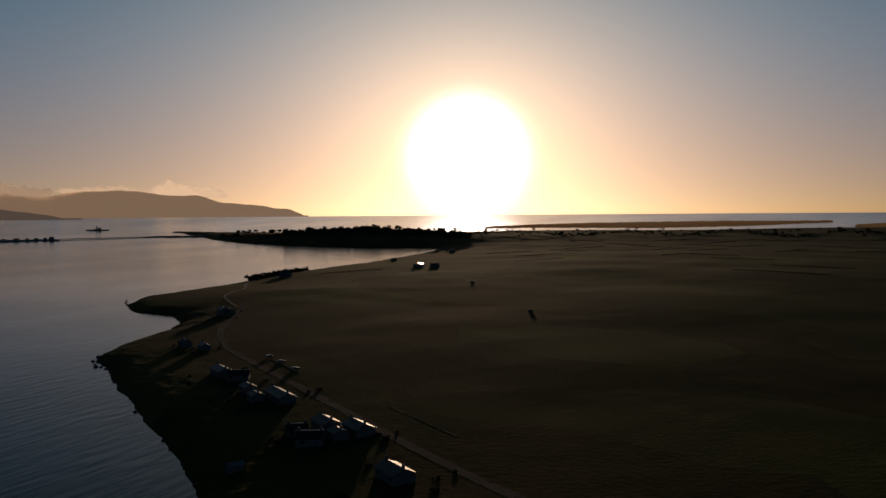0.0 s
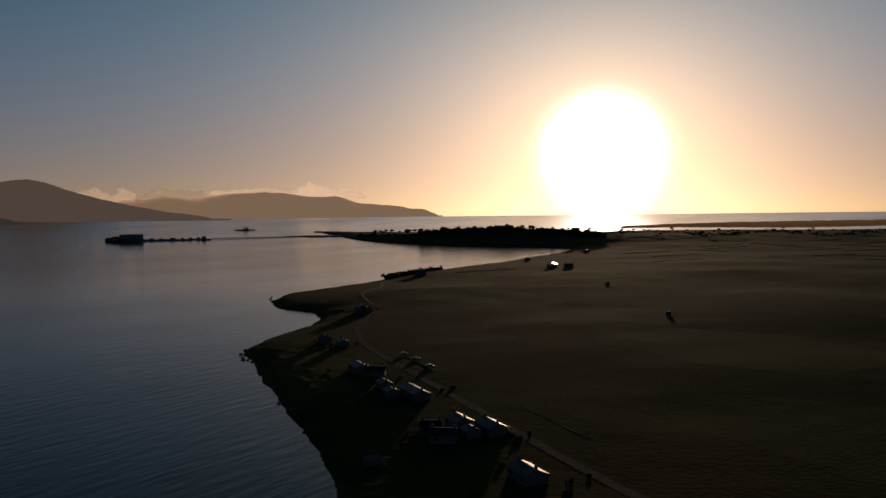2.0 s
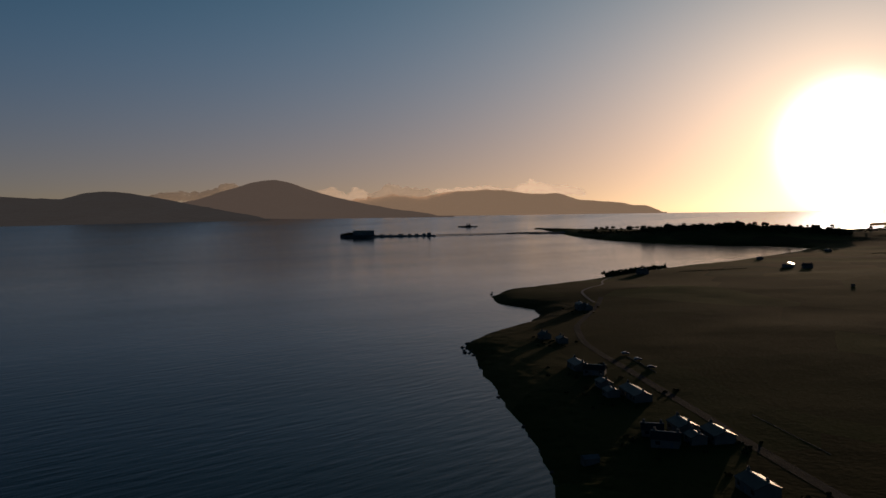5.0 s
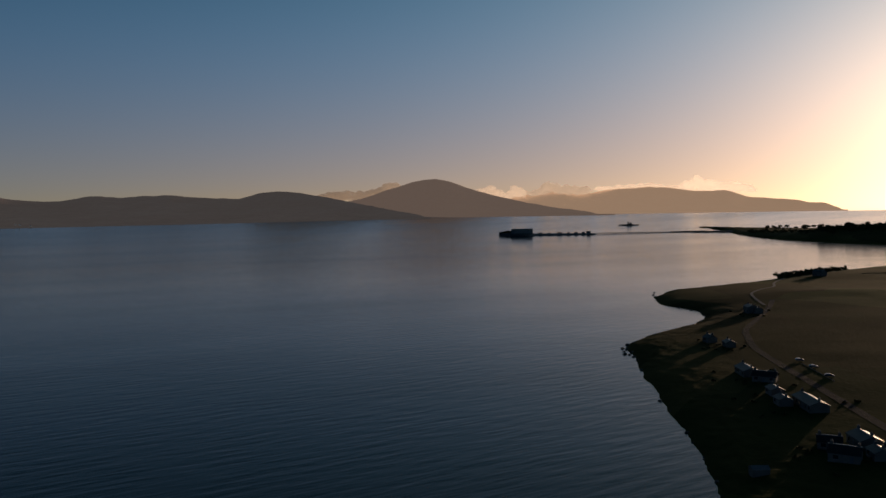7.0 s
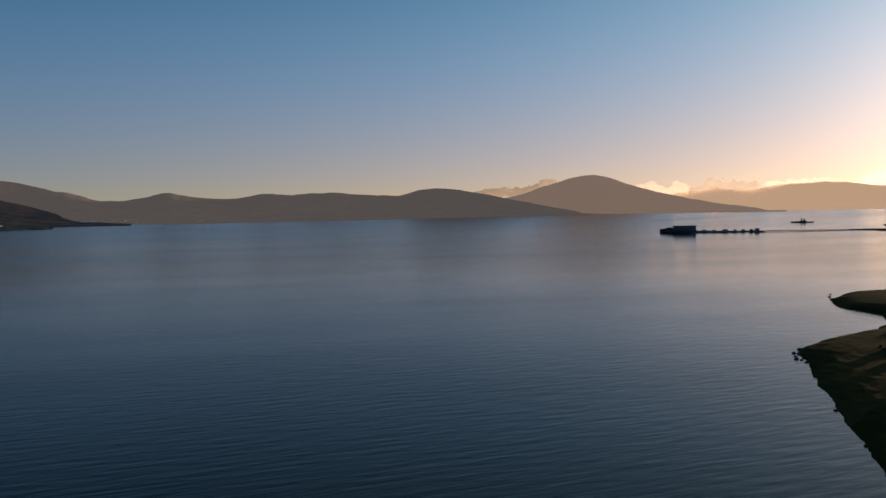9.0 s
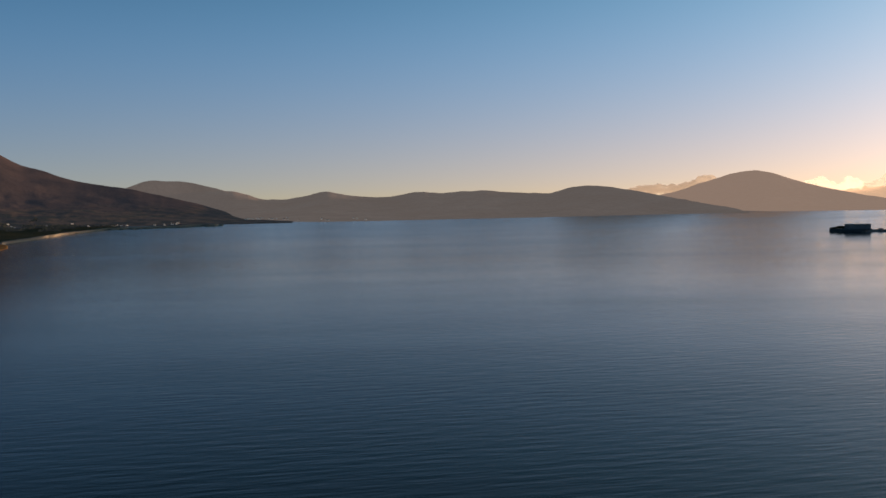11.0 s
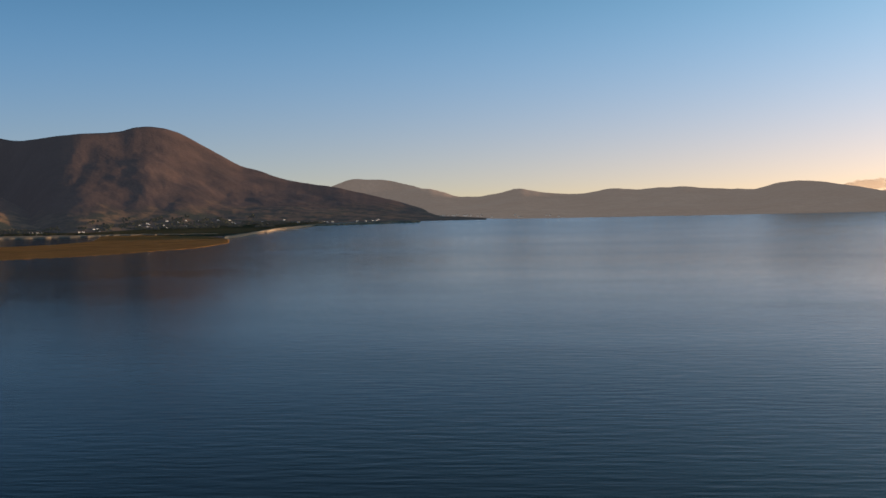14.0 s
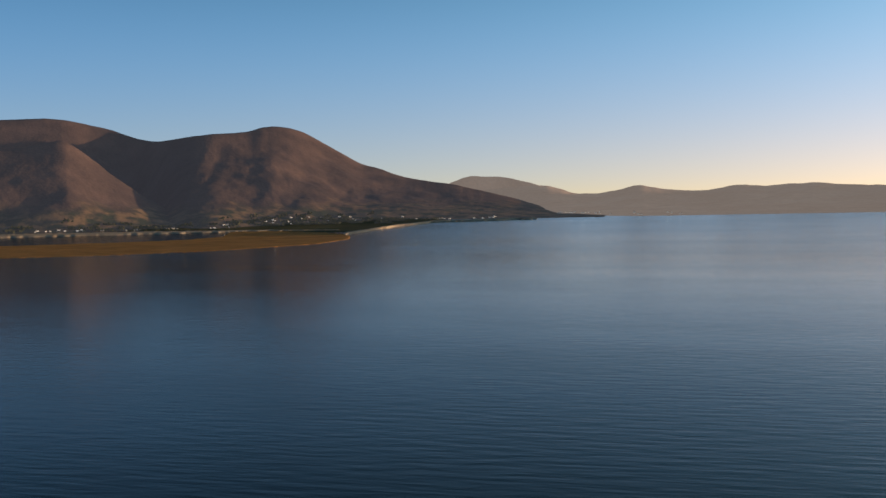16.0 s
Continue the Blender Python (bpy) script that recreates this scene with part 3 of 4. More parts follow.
def house(x, y, z, turn, length, width, eave, ridge, label, group="", wall=None, roof=None, chimneys=2, detail=True):
    """A gabled house whose ridge runs along its own x."""
    h = thing("house", x, y, z, turn, label, "house", group)
    bm = bmesh.new()
    l, w = length / 2, width / 2
    pts = [(-l, -w, -1.5), (l, -w, -1.5), (l, w, -1.5), (-l, w, -1.5), (-l, -w, eave), (l, -w, eave), (l, w, eave), (-l, w, eave), (-l, 0, ridge), (l, 0, ridge)]
    vs = [bm.verts.new(v) for v in pts]
    for f in ((0, 1, 5, 4), (2, 3, 7, 6), (1, 2, 6, 9, 5), (3, 0, 4, 8, 7), (4, 5, 9, 8), (6, 7, 8, 9)):
        bm.faces.new([vs[i] for i in f])
    part("wall", bm, wall or RENDER, h)
    for side in (1, -1):
        bm = bmesh.new()
        gable_roof(bm, length, width, eave, ridge, 0.35)
        if side < 0:
            bmesh.ops.rotate(bm, verts=bm.verts, cent=(0, 0, 0), matrix=Matrix.Rotation(math.pi, 3, "Z"))
        part("roof", bm, roof or SLATE, h)
    bm = bmesh.new()
    rows = []
    for xx in (-l - 0.4, l + 0.4):
        rows.append([bm.verts.new((xx, yy, ridge + zz)) for yy, zz in ((-0.3, 0.02), (-0.15, 0.26), (0.15, 0.26), (0.3, 0.02))])
    for k in range(3):
        bm.faces.new((rows[0][k], rows[1][k], rows[1][k + 1], rows[0][k + 1]))
    bm.faces.new(rows[0][::-1])
    bm.faces.new(rows[1])
    part("ridge_cap", bm, RIDGE, h, "pale ridge tiles")
    for k in range(chimneys):
        cx = (l - 0.7) * (1 if k == 0 else -1)
        c = part("chimney", boxed(cx - 0.45, cx + 0.45, -0.35, 0.35, ridge - 0.6, ridge + 1.15), wall or RENDER, h)
        bm = bmesh.new()
        for dx in (-0.2, 0.2):
            bmesh.ops.create_cone(bm, cap_ends=True, segments=8, radius1=0.13, radius2=0.11, depth=0.4, matrix=Matrix.Translation((cx + dx, 0, ridge + 1.34)))
        part("chimney_pot", bm, RIDGE, c)
    if detail:
        count = max(2, int(length / 3.2))
        for side in (-1, 1):
            for k in range(count):
                wx = -l + (k + 0.5) * length / count
                if k == count // 2 and side < 0:
                    part("door", boxed(wx - 0.5, wx + 0.5, side * w - 0.06, side * w + 0.06, 0, 2.05), TIMBER, h)
                    continue
                win = part("window", boxed(wx - 0.75, wx + 0.75, side * w - 0.05, side * w + 0.05, 0.9, 2.15), DARKGLASS, h)
                part("sill", boxed(wx - 0.85, wx + 0.85, side * w - 0.16, side * w + 0.16, 0.78, 0.9), CONCRETE, win)
    return h


ROAD_TURN = math.degrees(math.atan2(-0.85, 0.52))      # the houses stand along the shore road

HOUSES = [  # heading and dip of the ridge, length, width, eave, ridge height, turn, label
    (11.3, 11.9, 21, 8, 2.9, 5.6, 0, "long white bungalow with a slate roof catching the sun"),
    (8.2, 13.85, 12, 8, 3.0, 6.0, 0, "white bungalow with a dark slate roof and pale ridge"),
    (7.4, 14.6, 7, 6, 2.6, 4.8, 0, "small white annex with a low slate roof"),
    (6.0, 14.2, 13, 8, 2.9, 5.7, 0, "white cottage beside the shore road"),
    (3.5, 17.1, 13, 8, 2.9, 5.6, 0, "rendered cottage with a pale ridge line"),
    (14.9, 6.3, 13, 7, 4.8, 7.6, 0, "two storey white house above the cove"),
    (14.5, 6.45, 12, 6.5, 3.2, 5.6, 0, "white outbuilding beside the tall house"),
    (15.1, 10.2, 16, 8, 2.8, 5.2, 0, "broad white bungalow in a hedged garden"),
    (14.0, 10.5, 11, 7, 2.7, 5.0, 62, "low white extension with a slate roof"),
    (13.4, 11.4, 9, 6, 2.6, 4.8, 0, "small white chalet in a garden"),
    (12.9, 12.0, 8, 6, 2.6, 4.6, 0, "small pale chalet beside a long bungalow"),
    (10.2, 14.2, 8, 6, 2.6, 4.9, 70, "white garage with a slate roof"),
    (9.3, 14.7, 10, 7, 2.8, 5.4, 60, "white gabled house end facing the shore"),
    (17.4, 8.3, 8, 6, 2.7, 5.0, 15, "low cottage above the cove"),
    (16.2, 8.6, 9, 6, 2.7, 5.0, 0, "low stone cottage near the shore"),
    (10.8, 4.0, 16, 8, 5.0, 8.0, 20, "tall farmhouse among trees on the coast"),
    (12.0, 4.1, 12, 7, 3.2, 5.8, 0, "farm outbuilding among trees"),
    (0.6, 3.62, 12, 8, 3.4, 6.2, 80, "farm shed with a pale pitched roof"),
    (-2.0, 4.9, 3.2, 2.4, 0.9, 3.0, 0, "small farm building among dark fields"),
    (-6.0, 6.9, 3.0, 2.2, 0.8, 2.4, 0, "small isolated farm shed in dark fields"),
    (3.4, 3.2, 10, 7, 3.0, 5.6, 0, "white house on the bay shore"),
    (-0.6, 2.7, 12, 7, 3.0, 5.8, 0, "house at the head of the bay"),
]
for az, dip, length, width, eave, ridge, turn, label in HOUSES:
    ridge = eave + 0.5 * width * math.tan(radians(21 if turn == 0 else 28))
    x, y, z = on_ground(az, dip, ridge)
    house(x, y, z, ROAD_TURN + turn, 0.92 * length, 0.92 * width, eave, ridge, label, "houses along the shore road", chimneys=2 if length > 6.5 else 0)

# a low metal barn roof that throws back the sun, and a pale boat shed near the shore
x, y, z = on_ground(1.71, 3.6, 5.0)
barn = thing("barn", x, y, z, 82, "barn with a shallow shining metal roof", "barn")
part("wall", boxed(-9, 9, -6, 6, -1, 3.8), CONCRETE, barn)
for s, dz in ((1, 0.9), (-1, 0.9)):
    bm = bmesh.new()
    gable_roof(bm, 18, 12, 3.8, 6.2, 0.4, 0.08)
    if s < 0:
        bmesh.ops.rotate(bm, verts=bm.verts, cent=(0, 0, 0), matrix=Matrix.Rotation(math.pi, 3, "Z"))
    part("roof", bm, STEEL, barn, "bright metal sheet roof")
part("door", boxed(-2, 2, -6.12, -5.98, 0, 3.4), TIMBER, barn)
x, y, z = on_ground(14.35, 16.5, 2.6)
shed = thing("boat_shed", x, y, z, 35, "small pale boat shed on the grass by the shore", "shed")
part("wall", boxed(-2.6, 2.6, -1.9, 1.9, -0.6, 2.2), RENDER, shed)
for s in (1, -1):
    bm = bmesh.new()
    gable_roof(bm, 5.2, 3.8, 2.2, 3.0, 0.15, 0.08)
    if s < 0:
        bmesh.ops.rotate(bm, verts=bm.verts, cent=(0, 0, 0), matrix=Matrix.Rotation(math.pi, 3, "Z"))
    part("roof", bm, CONCRETE, shed)
part("door", boxed(2.56, 2.66, -0.9, 0.9, 0, 2.0), TIMBER, shed)


# ---------------------------------------------------------------- road, track and walls
def ribbon(name, pts, width, mat, label, lift=0.08, step=4.0):
    """A strip laid over the ground along a line of plan points."""
    P = np.array(pts, float)
    d = np.concatenate([[0], np.cumsum(np.hypot(*np.diff(P, axis=0).T))])
    s = np.arange(0, d[-1], step)
    for _ in range(2):
        cx, cy = np.interp(s, d, P[:, 0]), np.interp(s, d, P[:, 1])
    k = np.ones(9) / 9
    cx[4:-4], cy[4:-4] = np.convolve(cx, k, "valid"), np.convolve(cy, k, "valid")
    tx, ty = np.gradient(cx), np.gradient(cy)
    n = np.hypot(tx, ty)
    off = np.array([-0.5, -0.25, 0.0, 0.25, 0.5]) * width
    X, Y = cx[:, None] - (ty / n)[:, None] * off, cy[:, None] + (tx / n)[:, None] * off
    Z = ground_height(X, Y) + lift
    return tagged(sheet(name, X, Y, Z, mat), label, "road", kind="structure")


ROAD = [(60, 150), (14, 232), (-14, 280), (-42, 330), (-66, 372), (-96, 425), (-128, 485), (-150, 550), (-158, 620), (-166, 680), (-176, 730)]
ribbon("road", ROAD, 4.2, ASPHALT, "narrow dark asphalt shore road")
TRACK_LINE = [(-172, 690), (-190, 730), (-205, 770), (-206, 810), (-202, 850), (-214, 890), (-222, 940), (-224, 985)]
ribbon("pavement_track", TRACK_LINE, 2.4, TRACK, "pale winding gravel track", lift=0.2)


def stone_wall(pts, height, label):
    """A field wall of rough stones with a rounded top, along plan points."""
    P = np.array(pts, float)
    d = np.concatenate([[0], np.cumsum(np.hypot(*np.diff(P, axis=0).T))])
    w = thing("stone_wall", P[0, 0], P[0, 1], float(ground_height(P[0, 0], P[0, 1])), 0, label, "wall", "field walls")
    base = Vector(w.location)
    s, items = 0.0, []
    while s < d[-1]:
        x, y = np.interp(s, d, P[:, 0]), np.interp(s, d, P[:, 1])
        z = float(ground_height(x, y)) if int(s) % 4 == 0 or not items else z
        for lvl in range(3):
            r = 0.13 + 0.06 * random.random()
            items.append(((x - base.x, y - base.y, z + height * (lvl + 0.4) / 3 - base.z), (r * 1.7, r, height / 4.5), random.random() * 6))
        s += 0.7
    ob = new("stones", lumps("stones", items, STONE, 1, 0.3))
    ob.parent = w
    return w


stone_wall([(-22, 330), (-9, 308), (4, 286)], 0.12, "weathered stone field wall catching low sun")
stone_wall([(-92, 440), (-80, 418), (-70, 400)], 0.3, "low stone kerb beside the shore road")


# ---------------------------------------------------------------- cars
def car_model(x, y, z, turn):
    c = thing("car", x, y, z, turn, "parked car with sun on its roof", "car", "cars by the shore road")
    bm = bmesh.new()
    side = [(-2.1, 0.35), (2.1, 0.35), (2.15, 0.75), (1.9, 0.92), (1.0, 1.0), (0.35, 1.46), (-1.2, 1.48), (-1.85, 1.05), (-2.12, 0.95)]
    left = [bm.verts.new((px, 0.88 - (0.14 if pz > 1.2 else 0), pz)) for px, pz in side]
    right = [bm.verts.new((px, -0.88 + (0.14 if pz > 1.2 else 0), pz)) for px, pz in side]
    bm.faces.new(left[::-1])
    bm.faces.new(right)
    for k in range(len(side)):
        j = (k + 1) % len(side)
        bm.faces.new((left[k], left[j], right[j], right[k]))
    bmesh.ops.bevel(bm, geom=bm.edges[:], offset=0.05, segments=2, affect="EDGES", profile=0.5)
    body = part("body", bm, PAINT, c)
    for sx in (1, -1):
        bm = bmesh.new()
        a = [(0.95, 0.70, 1.02), (0.95, -0.70, 1.02), (0.42, -0.66, 1.42), (0.42, 0.66, 1.42)] if sx > 0 else [(-1.82, -0.7, 1.1), (-1.82, 0.7, 1.1), (-1.30, 0.66, 1.43), (-1.30, -0.66, 1.43)]
        bm.faces.new([bm.verts.new((p + 0.03 * sx, q, r + 0.02)) for p, q, r in a])
        part("windscreen", bm, DARKGLASS, body)
    for wx in (1.3, -1.3):
        for wy in (0.8, -0.8):
            bm = bmesh.new()
            bmesh.ops.create_cone(bm, cap_ends=True, segments=16, radius1=0.32, radius2=0.32, depth=0.2, matrix=Matrix.Translation((wx, wy, 0.32)) @ Matrix.Rotation(math.pi / 2, 4, "X"))
            wheel = part("wheel", bm, RUBBER, c)
            bm = bmesh.new()
            bmesh.ops.create_cone(bm, cap_ends=True, segments=12, radius1=0.19, radius2=0.17, depth=0.22, matrix=Matrix.Translation((wx, wy, 0.32)) @ Matrix.Rotation(math.pi / 2, 4, "X"))
            part("rim", bm, STEEL, wheel)
    return c


first_car = None
for az, dip, turn in ((11.94, 9.64, 20), (11.12, 10.02, 25), (10.21, 10.52, 15)):
    x, y, z = on_ground(az, dip, 1.0)
    z += 0.08
    if first_car is None:
        first_car = car_model(x, y, z, turn)
    else:
        copy_thing(first_car, pose(x, y, z, 0, 0, turn))


# ---------------------------------------------------------------- trees, hedges, rocks
def leaf_clump(bm, centre, size, rnd):
    """A ragged tuft: a few crossed leaf sprays."""
    for _ in range(3):
        m = Matrix.Translation(centre) @ Euler((rnd.random() * 6, rnd.random() * 6, rnd.random() * 6)).to_matrix().to_4x4()
        w, h = size * (0.5 + 0.5 * rnd.random()), size * (0.5 + 0.5 * rnd.random())
        vs = [bm.verts.new(m @ Vector(v)) for v in ((-w, -h * 0.3, 0), (0, -h, size * 0.25), (w, -h * 0.2, 0), (w * 0.4, h, -size * 0.2), (-w * 0.6, h * 0.8, size * 0.15))]
        bm.faces.new(vs)


def tree_model(height, spread, seed, lean=0.0):
    rnd = random.Random(seed)
    t = thing("tree", 0, 0, -200, 0, "dark wind-shaped broadleaf tree on the shore", "tree", "trees on the headland")
    bm = bmesh.new()
    trunk_h = height * 0.42
    bmesh.ops.create_cone(bm, cap_ends=True, segments=7, radius1=height * 0.035, radius2=height * 0.018, depth=trunk_h + 1, matrix=Matrix.Translation((0, 0, trunk_h / 2 - 0.5)))
    tips = []
    for k in range(7):
        a, rise = k * 2.4 + rnd.random(), height * (0.25 + 0.3 * rnd.random())
        tip = Vector((math.cos(a) * spread * 0.55 + lean * height * 0.3, math.sin(a) * spread * 0.55, trunk_h * 0.8 + rise))
        root = Vector((0, 0, trunk_h * (0.6 + 0.3 * rnd.random())))
        d = tip - root
        m = Matrix.Translation((root + tip) / 2) @ d.to_track_quat("Z", "Y").to_matrix().to_4x4()
        bmesh.ops.create_cone(bm, cap_ends=True, segments=5, radius1=height * 0.015, radius2=height * 0.005, depth=d.length, matrix=m)
        tips.append(tip)
    part("trunk", bm, BARK, t)
    bm = bmesh.new()
    lobes = [(tip, spread * (0.30 + 0.22 * rnd.random())) for tip in tips] + [(Vector((lean * height * 0.25, 0, height * 0.78)), spread * 0.45)]
    for c, s in lobes:
        for _ in range(55):
            v = Vector((rnd.gauss(0, 1), rnd.gauss(0, 1), rnd.gauss(0, 1))).normalized() * s * (0.55 + 0.5 * rnd.random())
            v.z *= 0.75
            leaf_clump(bm, c + v, 0.06 * height * (0.7 + 0.6 * rnd.random()), rnd)
    part("crown", bm, LEAF, t)
    return t


TREES = [tree_model(9, 6.5, 3), tree_model(7, 6, 5, 0.3), tree_model(11, 7, 8), tree_model(5, 5.5, 12)]
spots = []
rnd = random.Random(7)
# round trees at the corner of the coast and along its edge
for az, dip in ((13.1, 4.18), (12.7, 4.16), (12.3, 4.14), (11.9, 4.1), (11.3, 4.06), (10.5, 4.0), (10.1, 3.95), (9.8, 3.9), (9.0, 3.78), (7.6, 3.6), (4.6, 3.25), (3.3, 3.05)):
    x, y, _ = on_ground(az, dip + 0.12, 0)
    spots.append((x, y, rnd.choice((0, 1, 3)), 0.8 + 0.4 * rnd.random()))
# the wooded back of the promontory
for _ in range(75):
    a = rnd.uniform(-1.5, 11.5)
    x, y = polar(a, 2088 + rnd.gauss(0, 40) + 12 * a)
    spots.append((float(x), float(y), rnd.choice((0, 2, 2)), 0.6 + 0.35 * rnd.random()))
for _ in range(30):
    a = rnd.uniform(9, 14)
    x, y = polar(a, 2263 + rnd.gauss(0, 45) + 45 * (a - 9))
    spots.append((float(x), float(y), rnd.choice((0, 1, 3)), 0.8 + 0.4 * rnd.random()))
# copses on the skyline inland
for _ in range(70):
    a = rnd.uniform(-29, 0)
    x, y = polar(a, 2323 + rnd.gauss(0, 120))
    spots.append((float(x), float(y), rnd.choice((0, 1, 3)), 0.6 + 0.5 * rnd.random()))
first = set()
for x, y, k, s in spots:
    if float(shore_distance(x, y)) < 3:
        continue
    z = float(ground_height(x, y)) - 0.1
    m = pose(x, y, z, 0, 0, rnd.random() * 360)
    if k not in first:
        first.add(k)
        TREES[k].matrix_world = m
    else:
        c = copy_thing(TREES[k], m)
        c.scale = (s, s, s * (1.1 + 0.3 * rnd.random()))


def woodland(name, spots, height, size, label):
    """Close scrub and canopy that cannot be counted, as one mass of leaf tufts."""
    bm = bmesh.new()
    X, Y = np.array([s[0] for s in spots]), np.array([s[1] for s in spots])
    Z, D = ground_height(X, Y), shore_distance(X, Y)
    for x, y, z, d in zip(X, Y, Z, D):
        if d < 2:
            continue
        top = height * (0.55 + 0.45 * rnd.random())
        for _ in range(7):
            leaf_clump(bm, Vector((x + rnd.gauss(0, size), y + rnd.gauss(0, size), z + top * rnd.random())), size * (0.7 + 0.5 * rnd.random()), rnd)
    me = bpy.data.meshes.new(name)
    bm.to_mesh(me)
    bm.free()
    me.materials.append(LEAF)
    tagged(new(name, me), label, "trees", kind="stuff")


wood = []
for _ in range(420):
    a = rnd.uniform(-2.0, 10.5)
    x, y = polar(a, 2080 + rnd.gauss(0, 30) + 12 * a)
    wood.append((float(x), float(y)))
woodland("woodland", wood, 7.0, 3.0, "dark wood along the back of the promontory")
scrub = []
for _ in range(150):
    a = rnd.uniform(10, 15)
    x, y = polar(a, 2173 + rnd.gauss(0, 40) + 52 * (a - 10))
    scrub.append((float(x), float(y)))
for _ in range(330):
    a = rnd.uniform(-29, -1)
    x, y = polar(a, 2308 + 135 * math.sin(a * 0.9) + rnd.gauss(0, 45))
    scrub.append((float(x), float(y)))
corner = []
for _ in range(120):
    a = rnd.uniform(9.3, 13.2)
    r = float(np.interp(a, (9.3, 13.2), (1200, 1035)))
    x, y = polar(a, r + rnd.gauss(-8, 8))
    corner.append((float(x), float(y)))
gardens = []
for az, dip, length, *_ in HOUSES[:15]:
    x, y, _ = on_ground(az, dip, 5)
    for _ in range(6):
        b, s = rnd.random() * 6.28, length * 0.6 + 2.5 + 9 * rnd.random() ** 1.5
        gardens.append((x + s * math.cos(b), y + s * math.sin(b)))
woodland("shrubbery", gardens, 0.7, 0.6, "dark garden shrubs round the shore houses")
woodland("thicket", corner, 6.5, 2.0, "dark rounded thicket above the cove")
woodland("scrub", scrub, 3.6, 1.7, "dark scrub along field edges and shore")


def hedge(x0, y0, x1, y1, rnd):
    """A ragged field hedge between two plan points."""
    d = math.hypot(x1 - x0, y1 - y0)
    n = max(2, int(d / 2.2))
    X = np.array([x0 + (x1 - x0) * k / n for k in range(n)])
    Y = np.array([y0 + (y1 - y0) * k / n for k in range(n)])
    Z = ground_height(X, Y)
    ob = thing("hedge", x0, y0, float(Z[0]), 0, "dark overgrown field hedge", "hedge", "field hedges")
    base = Vector(ob.location)
    bm = bmesh.new()
    for k in range(n):
        tall = 0.2 + 0.35 * rnd.random()
        if rnd.random() < 0.06:
            continue
        for _ in range(6):
            c = Vector((X[k] + rnd.gauss(0, 0.8), Y[k] + rnd.gauss(0, 0.8), Z[k] + tall * rnd.random())) - base
            leaf_clump(bm, c, 0.6 * (0.6 + 0.6 * rnd.random()), rnd)
    part("foliage", bm, LEAF, ob)
    return ob


U, V = np.array((-0.52, 0.85)), np.array((0.85, 0.52))
lines = []
for i in range(-6, 18):
    for j in range(0, 24):
        p = U * (118 * j + 34 * math.sin(i * 1.7) + 20 * math.sin(j * i)) + V * (96 * i + 26 * math.sin(j * 2.3)) + np.array((30, 220))
        for q in (U * (110 + 8 * math.sin(i + j)), V * (92 + 6 * math.cos(i * j))):
            if rnd.random() < 0.20:
                lines.append((p, p + q))
made = 0
for p, q in sorted(lines, key=lambda s: float(np.hypot(*s[0]))):
    mid = (p + q) / 2
    a, r = math.degrees(math.atan2(-mid[0], mid[1])), float(np.hypot(*mid))
    if not (-31 < a < 22 and 900 < r < 2300) or made > 90:
        continue
    dist = shore_distance(np.array([p[0], q[0], mid[0]]), np.array([p[1], q[1], mid[1]]))
    if dist.min() < 18:
        continue
    if min(math.hypot(mid[0] - px, mid[1] - py) for px, py in ROAD) < 45:
        continue
    hedge(p[0], p[1], q[0], q[1], rnd)
    made += 1


def rock_model(seed):
    rnd = random.Random(seed)
    bm = bmesh.new()
    bmesh.ops.create_icosphere(bm, subdivisions=2, radius=1.0)
    for v in bm.verts:
        k = 0.72 + 0.5 * noise.noise(v.co * 1.7 + Vector((seed * 3.1, 0, 0)))
        v.co = Vector((v.co.x * 1.25, v.co.y, v.co.z * 0.62)) * (k + 0.3)
    me = bpy.data.meshes.new("rock")
    bm.to_mesh(me)
    bm.free()
    me.materials.append(ROCK)
    return me


ROCKS = [rock_model(s) for s in (1, 2, 3, 4)]


def rock(x, y, size):
    ob = new("rock", rnd.choice(ROCKS))
    ob.matrix_world = pose(x, y, float(datum(math.hypot(x, y))) + 0.1 * size, 0, 0, rnd.random() * 360) @ Matrix.Diagonal((size, size, size * (0.7 + 0.4 * rnd.random()), 1))
    tagged(ob, "dark weed-covered rock in shallow water", "rock", "shore rocks")


for k in range(len(SHORE)):
    x, y = SHORE[k]
    if 190 < y < 1000 and x < -50:
        for _ in range(2 if y < 520 else 1):
            if rnd.random() < 0.8:
                rock(x + rnd.gauss(1.2, 1.0), y + rnd.gauss(0, 3.0), 0.45 + 0.8 * rnd.random() ** 2)
for az, dip in ((22.95, 9.53), (23.05, 9.35), (22.7, 9.1), (22.5, 9.05), (22.3, 9.0), (22.9, 9.7), (22.6, 9.75), (22.4, 9.6), (22.2, 9.3), (21.0, 5.75), (20.8, 5.9), (20.95, 5.6)):
    x, y = polar(az, float(reach(dip)))
    rock(float(x), float(y), 0.8 + 0.8 * rnd.random())


